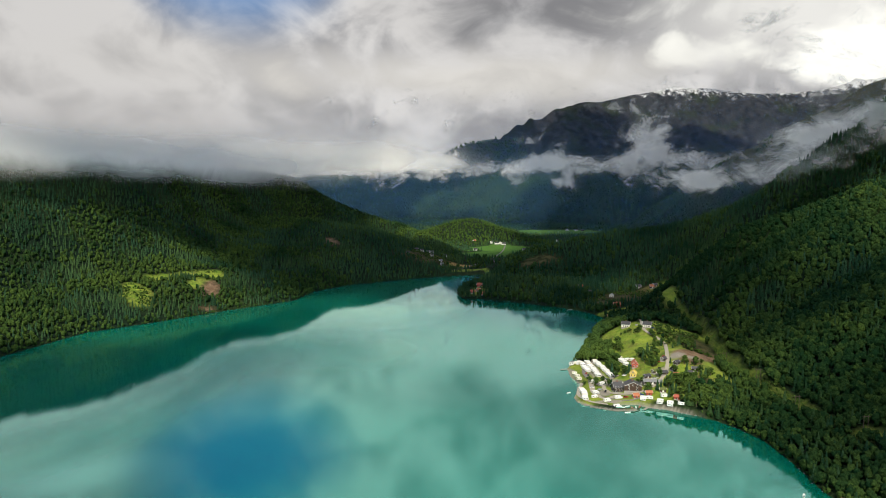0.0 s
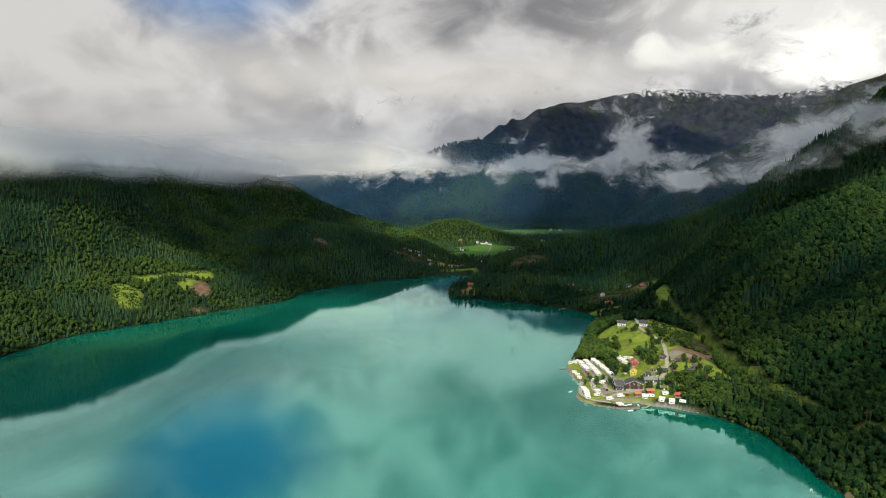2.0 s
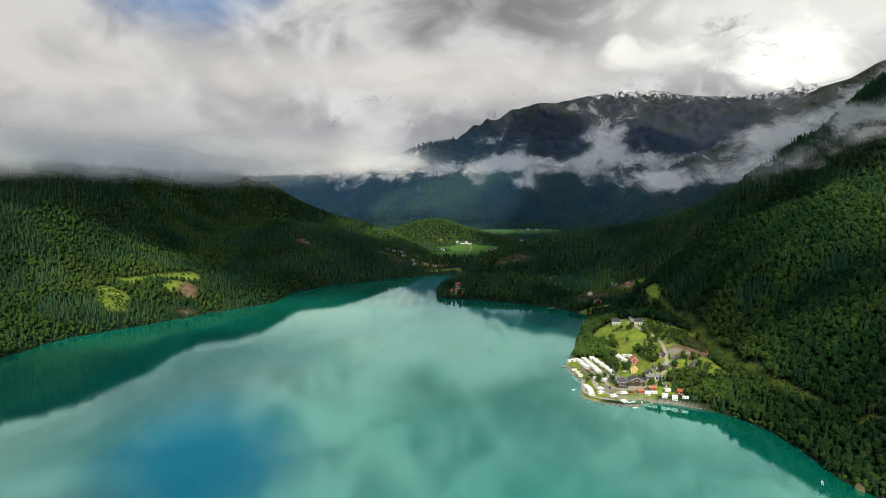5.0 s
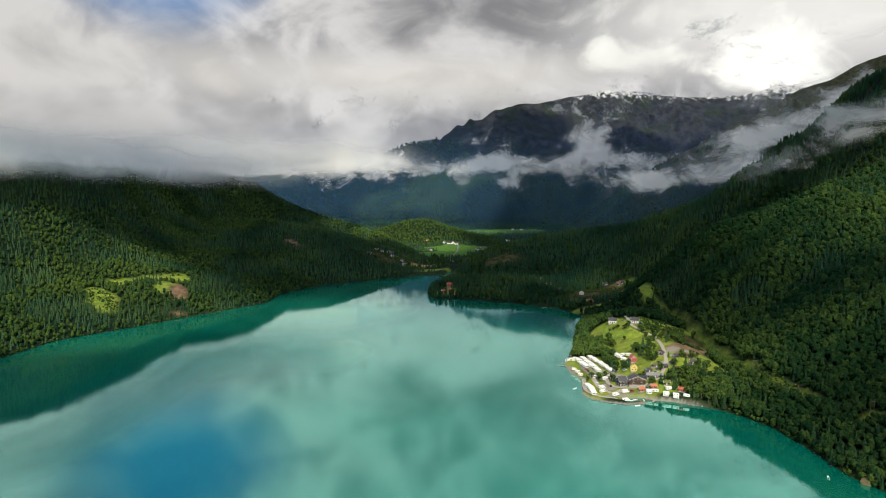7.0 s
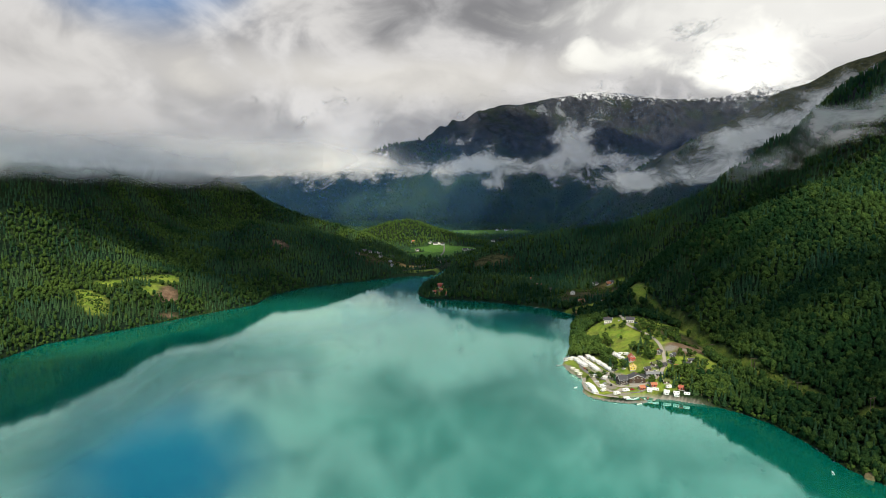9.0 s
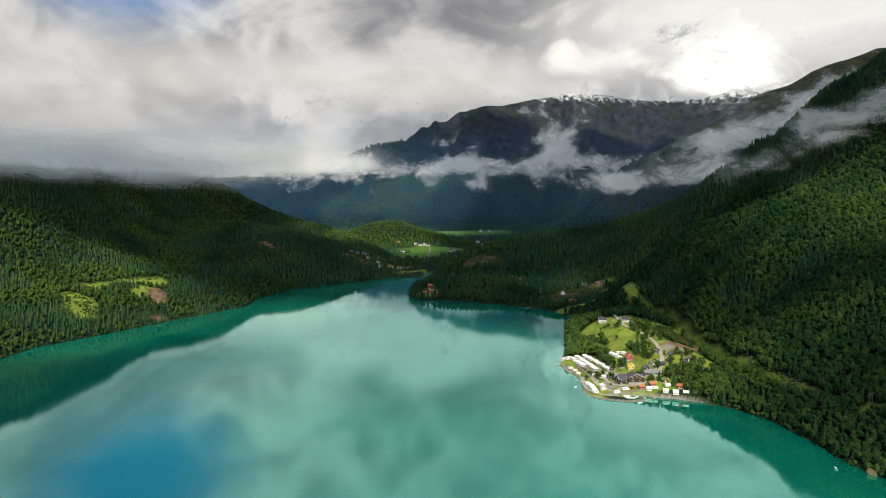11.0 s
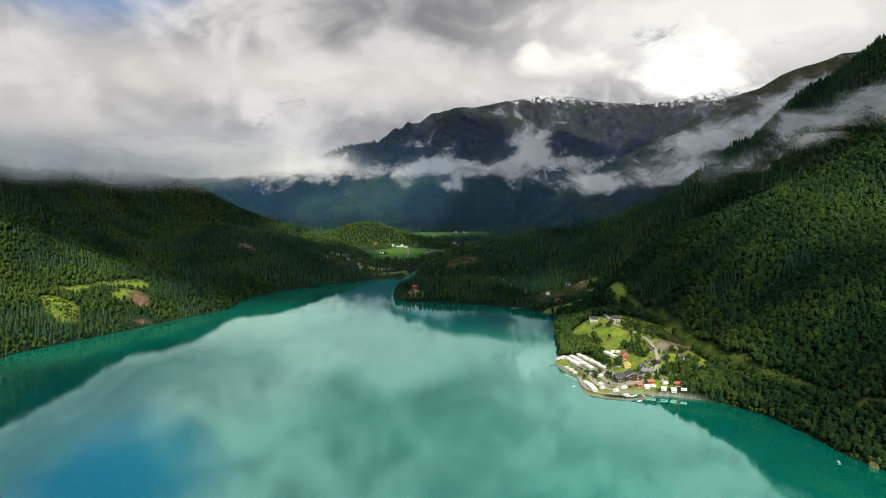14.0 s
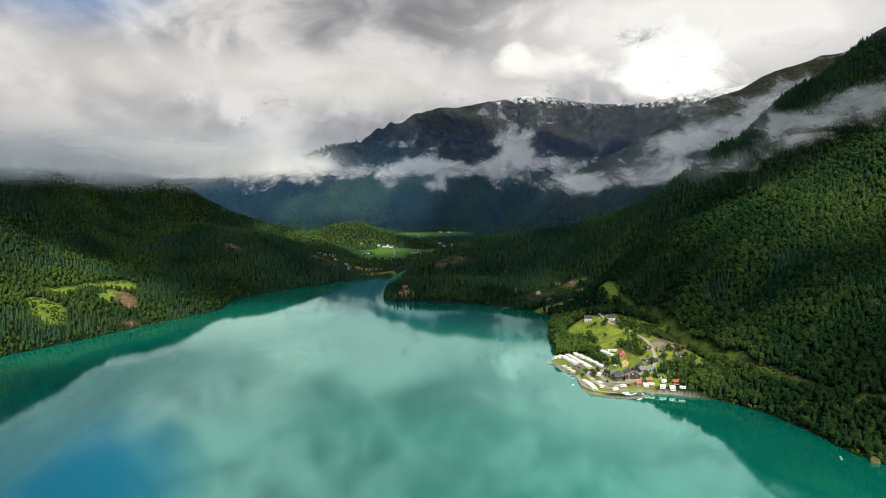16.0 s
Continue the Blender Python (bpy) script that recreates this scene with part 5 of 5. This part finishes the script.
def stone_wall(line, label):
    """A low terrace wall of stacked stones, each a part."""
    rng = np.random.default_rng(int(line[0][0] * 10))
    wall = new("stone_wall")
    u, pts = along(line, int(sum(math.hypot(b[0] - a[0], b[1] - a[1]) for a, b in zip(line[:-1], line[1:])) / 0.55))
    for x, y in pts:
        ground = height_at(x, y)
        for lift in (0.15, 0.65):
            ob = new("stone", STONES[rng.integers(6)])
            ob.parent = wall
            k = rng.uniform(0.8, 1.15)
            ob.matrix_local = pose(x + rng.normal(0, 0.08), y + rng.normal(0, 0.08), ground + lift, 0, 0, rng.uniform(0, 360)) @ Matrix.Diagonal((k, k, k, 1))
    return tagged(wall, label, "stone wall")


def fence(line, label):
    """A white board fence: posts and two rails along a line."""
    f = new("fence")
    for (ax, ay), (bx, by) in zip(line[:-1], line[1:]):
        n = max(1, round(math.hypot(bx - ax, by - ay) / 2.4))
        for k in range(n):
            x0, y0, x1, y1 = (ax + (bx - ax) * k / n, ay + (by - ay) * k / n, ax + (bx - ax) * (k + 1) / n, ay + (by - ay) * (k + 1) / n)
            z0, z1 = height_at(x0, y0), height_at(x1, y1)
            post = part("post", boxed(-0.06, 0.06, -0.06, 0.06, -0.4, 1.15), P_TRIM, f)
            post.matrix_local = pose(x0, y0, z0)
            for up in (0.5, 1.0):
                run, rise = math.hypot(x1 - x0, y1 - y0), z1 - z0
                rail = part("rail", boxed(0, math.hypot(run, rise), -0.03, 0.03, -0.07, 0.07), P_TRIM, f)
                rail.matrix_local = pose(x0, y0, z0 + up) @ Matrix.Rotation(math.atan2(y1 - y0, x1 - x0), 4, "Z") @ Matrix.Rotation(-math.atan2(rise, run), 4, "Y")
    return tagged(f, label, "fence")


breakwater()
shore_stones()
stone_wall([(145, 592), (148, 586), (154, 584), (160, 586)], "curved terrace wall of pale stones below the lodge")
stone_wall([(160, 581), (168, 580), (177, 583)], "low pale stone wall above the harbour")
fence([(181, 606), (190, 610), (199, 608)], "white board fence beside the lodge")
fence([(138, 646), (131.5, 618), (128, 600)], "white board fence along the camp's waterfront")
dock(181, 572, -130, 12, "grey plank jetty in the camp harbour")
dock(135, 690, 190, 8, "grey plank jetty on the camp's shore")
dock(214, 880, 200, 8, "small plank jetty below the trees")
dock(206, 1022, 215, 14, "long plank jetty in the bay")


# ---------------------------------------------------------------- single trees of the camp and the shore
def tree_templates():
    out = {}
    for s in range(5):
        v, f = broadleaf_crown(300 + s, 46, 0.115)
        ob = mesh_from("crown", v, f, M_BROAD, False, {"tone": np.full(len(v), 0.62 + 0.095 * s)})
        me = ob.data
        bpy.data.objects.remove(ob)
        bm = rod(bmesh.new(), 0.035, 0.016, -0.12, 0.6, 7)
        for k in range(4):
            a = 1.6 * k + s
            rod(bm, 0.014, 0.004, 0, 0.3, 5, turn=Matrix.Translation((0, 0, 0.32 + 0.06 * k)) @ Matrix.Rotation(a, 4, "Z") @ Matrix.Rotation(radians(48), 4, "Y"))
        out["broad", s] = (me, bm)
    for s in range(4):
        v, f = spruce_crown(330 + s, 11, 11)
        ob = mesh_from("crown", v, f, M_SPRUCE, False, {"tone": np.full(len(v), 0.3 + 0.15 * s)})
        me = ob.data
        bpy.data.objects.remove(ob)
        out["spruce", s] = (me, rod(bmesh.new(), 0.022, 0.004, -0.1, 0.9, 7))
    done = {}
    for key, (me, bm) in out.items():
        trunk = bpy.data.meshes.new("trunk")
        bm.to_mesh(trunk)
        bm.free()
        trunk.materials.append(P_BARK)
        done[key] = (me, trunk)
    return done


TREES = tree_templates()


def tree(kind, x, y, h, rng):
    s = int(rng.integers(5 if kind == "broad" else 4))
    crown, trunk = TREES[kind, s]
    t = new("tree" if kind == "broad" else "spruce_tree")
    w = rng.uniform(0.9, 1.25)
    t.matrix_world = pose(x, y, height_at(x, y), 0, 0, rng.uniform(0, 360)) @ Matrix.Diagonal((h * w, h * w, h, 1))
    for name, me in (("crown", crown), ("trunk", trunk)):
        ob = new(name, me)
        ob.parent = t
    size = "tall" if h > 11 else "small" if h < 7 else "middling"
    return tagged(t, f"{size} green broadleaf tree with a rounded crown" if kind == "broad" else f"{size} dark green spruce with drooping tiers", "tree",
                  "trees of the camp" if kind == "broad" else "spruces of the camp")


# clumps of trees in and round the camp: x, y, spread in x and y, how many, share of spruce, height
GROVES = [(172.5, 668, 2.5, 26, 22, 0.1, 7.5), (178, 640, 4, 8, 6, 0.1, 6.5), (206, 655, 5, 12, 12, 0.35, 8.5), (190, 716, 4, 10, 10, 0.0, 8), (206, 712, 1, 2, 2, 0.0, 5), (221, 740, 2, 2, 3, 0.2, 7), (208, 750, 3, 2, 4, 0.0, 4),
          (206, 592, 9, 5, 14, 0.15, 8), (189, 590, 4, 3, 5, 0.1, 6), (217, 588, 8, 6, 14, 0.2, 9), (146, 628, 4, 6, 6, 0.2, 6), (150, 706, 3, 2, 3, 0.0, 8), (160, 612, 3, 5, 5, 0.3, 6), (200, 630, 4, 5, 7, 0.3, 7), (250, 690, 8, 9, 20, 0.2, 7),
          (246, 660, 8, 10, 5, 0.1, 5), (214, 563, 6, 5, 22, 0.3, 8.5), (222, 552, 5, 6, 14, 0.3, 9), (210, 578, 6, 4, 8, 0.2, 7), (238, 722, 7, 14, 16, 0.1, 6), (228, 690, 4, 12, 8, 0.2, 6), (215, 600, 8, 6, 14, 0.2, 7), (232, 622, 8, 5, 7, 0.2, 6), (243, 604, 8, 8, 14, 0.2, 7), (225, 572, 8, 8, 12, 0.3, 9), (180, 608, 6, 3, 5, 0.1, 5), (170, 580, 6, 2, 3, 0, 4.5), (198, 640, 3, 4, 4, 0.2, 8), (136, 632, 3, 5, 4, 0.0, 4.5), (175, 700, 3, 8, 6, 0.0, 7)]
rng_tree = np.random.default_rng(31)
BUILT = [(161.5, 602.5, 8), (174.5, 601.5, 10), (192, 602.5, 7), (188.6, 645, 6.5), (182, 626.5, 6), (214.5, 771.5, 8), (231, 748, 8)] + [(c[0], c[1], 4) for c in CABINS]
for gx, gy, sx, sy, n, share, tall in GROVES:
    for _ in range(n):
        x, y = rng_tree.normal(gx, sx), rng_tree.normal(gy, sy * 0.6)
        if any(math.hypot(x - bx, y - by) < r for bx, by, r in BUILT) or shore_distance(np.array([x]), np.array([y]))[0] < 1.5:
            continue
        if any(math.hypot(x - c[0], y - c[1]) < 3.2 for c in white_spots + cream_spots):
            continue
        kind = "spruce" if rng_tree.random() < share else "broad"
        tree(kind, x, y, tall * rng_tree.uniform(0.7, 1.3) * (1.2 if kind == "spruce" else 1.0), rng_tree)


# the spruce stand in the clearing across the lake
for _ in range(34):
    tree("spruce", rng_tree.normal(-386, 9), rng_tree.normal(1090, 6), rng_tree.uniform(7, 12), rng_tree)


def pylon(x, y, turn):
    """A wooden H-frame that carries the power line."""
    p = new("pylon")
    p.matrix_world = pose(x, y, height_at(x, y), 0, 0, turn)
    for sx in (-1.6, 1.6):
        part("pole", rod(bmesh.new(), 0.2, 0.14, -0.6, 11.0, 8, (sx, 0)), P_BARK, p)
    part("crossarm", boxed(-3.2, 3.2, -0.12, 0.12, 10.0, 10.25), P_BARK, p)
    for sx in (-2.8, 0, 2.8):
        part("insulator", rod(bmesh.new(), 0.09, 0.07, 9.3, 10.0, 7, (sx, 0)), P_GLASS, p)
    return tagged(p, "weathered wooden power pylon on the cleared swath", "pylon", "pylons of the power line")


for x, y, turn in ((277, 655, 4), (272, 575, 4), (270, 508, 8), (283, 446, 10)):
    pylon(x, y, turn)


def rubble(name, loop, step, size, seed):
    """Loose stones along a stretch of shore."""
    rng = np.random.default_rng(seed)
    pts = np.array(loop, float)
    seg = np.hypot(*np.diff(pts, axis=0).T)
    s = np.concatenate([[0], np.cumsum(seg)])
    at = np.arange(0, s[-1], step) + rng.uniform(-step, step, len(np.arange(0, s[-1], step)))
    at = at[fbm(at, at * 0, 40, 2, seed) > 0.45]
    x, y = np.interp(at, s, pts[:, 0]) + rng.normal(0, 0.9, len(at)), np.interp(at, s, pts[:, 1]) + rng.normal(0, 0.9, len(at))
    stones = []
    for k in range(5):
        stones.append(octa(np.random.default_rng(seed + k), np.zeros(3), 0.6, 0.6))
    h = rng.uniform(0.6, 1.7, len(at)) * size
    ob = planted(name, "pale grey stones along the waterline", np.stack([x, y, 0.1 * np.ones(len(at))], 1), stones, h, np.ones(len(at)), np.ones(len(at)), P_ROCK)
    ob["category"] = "stones"


rubble("left_shore_stones", LAKE[2:11], 6.5, 0.8, 501)
rubble("right_shore_stones", LAKE[45:53], 4.0, 0.8, 511)
rubble("bay_shore_stones", LAKE[15:26], 4.0, 0.8, 521)


def outcrop(x, y, z, r, seed, label):
    """A rounded knob of bedrock at the water."""
    rng = np.random.default_rng(seed)
    bm = bmesh.new()
    bmesh.ops.create_icosphere(bm, subdivisions=3, radius=r)
    for v in bm.verts:
        n = noise.noise(v.co * 0.35 + Vector((seed, 0, 0))) * 0.35 + noise.noise(v.co * 1.1) * 0.12
        v.co *= 1 + n
        v.co.z *= 0.75
    ob = part("rock_outcrop", bm, mat_stone("ochre_rock", (0.075, 0.062, 0.03), (0.19, 0.15, 0.065)))
    ob.matrix_world = pose(x, y, z, 0, 0, seed)
    return tagged(ob, label, "rock")


outcrop(240, 392, 0.8, 4.0, 7, "ochre lichen-covered rock knob on the shore")
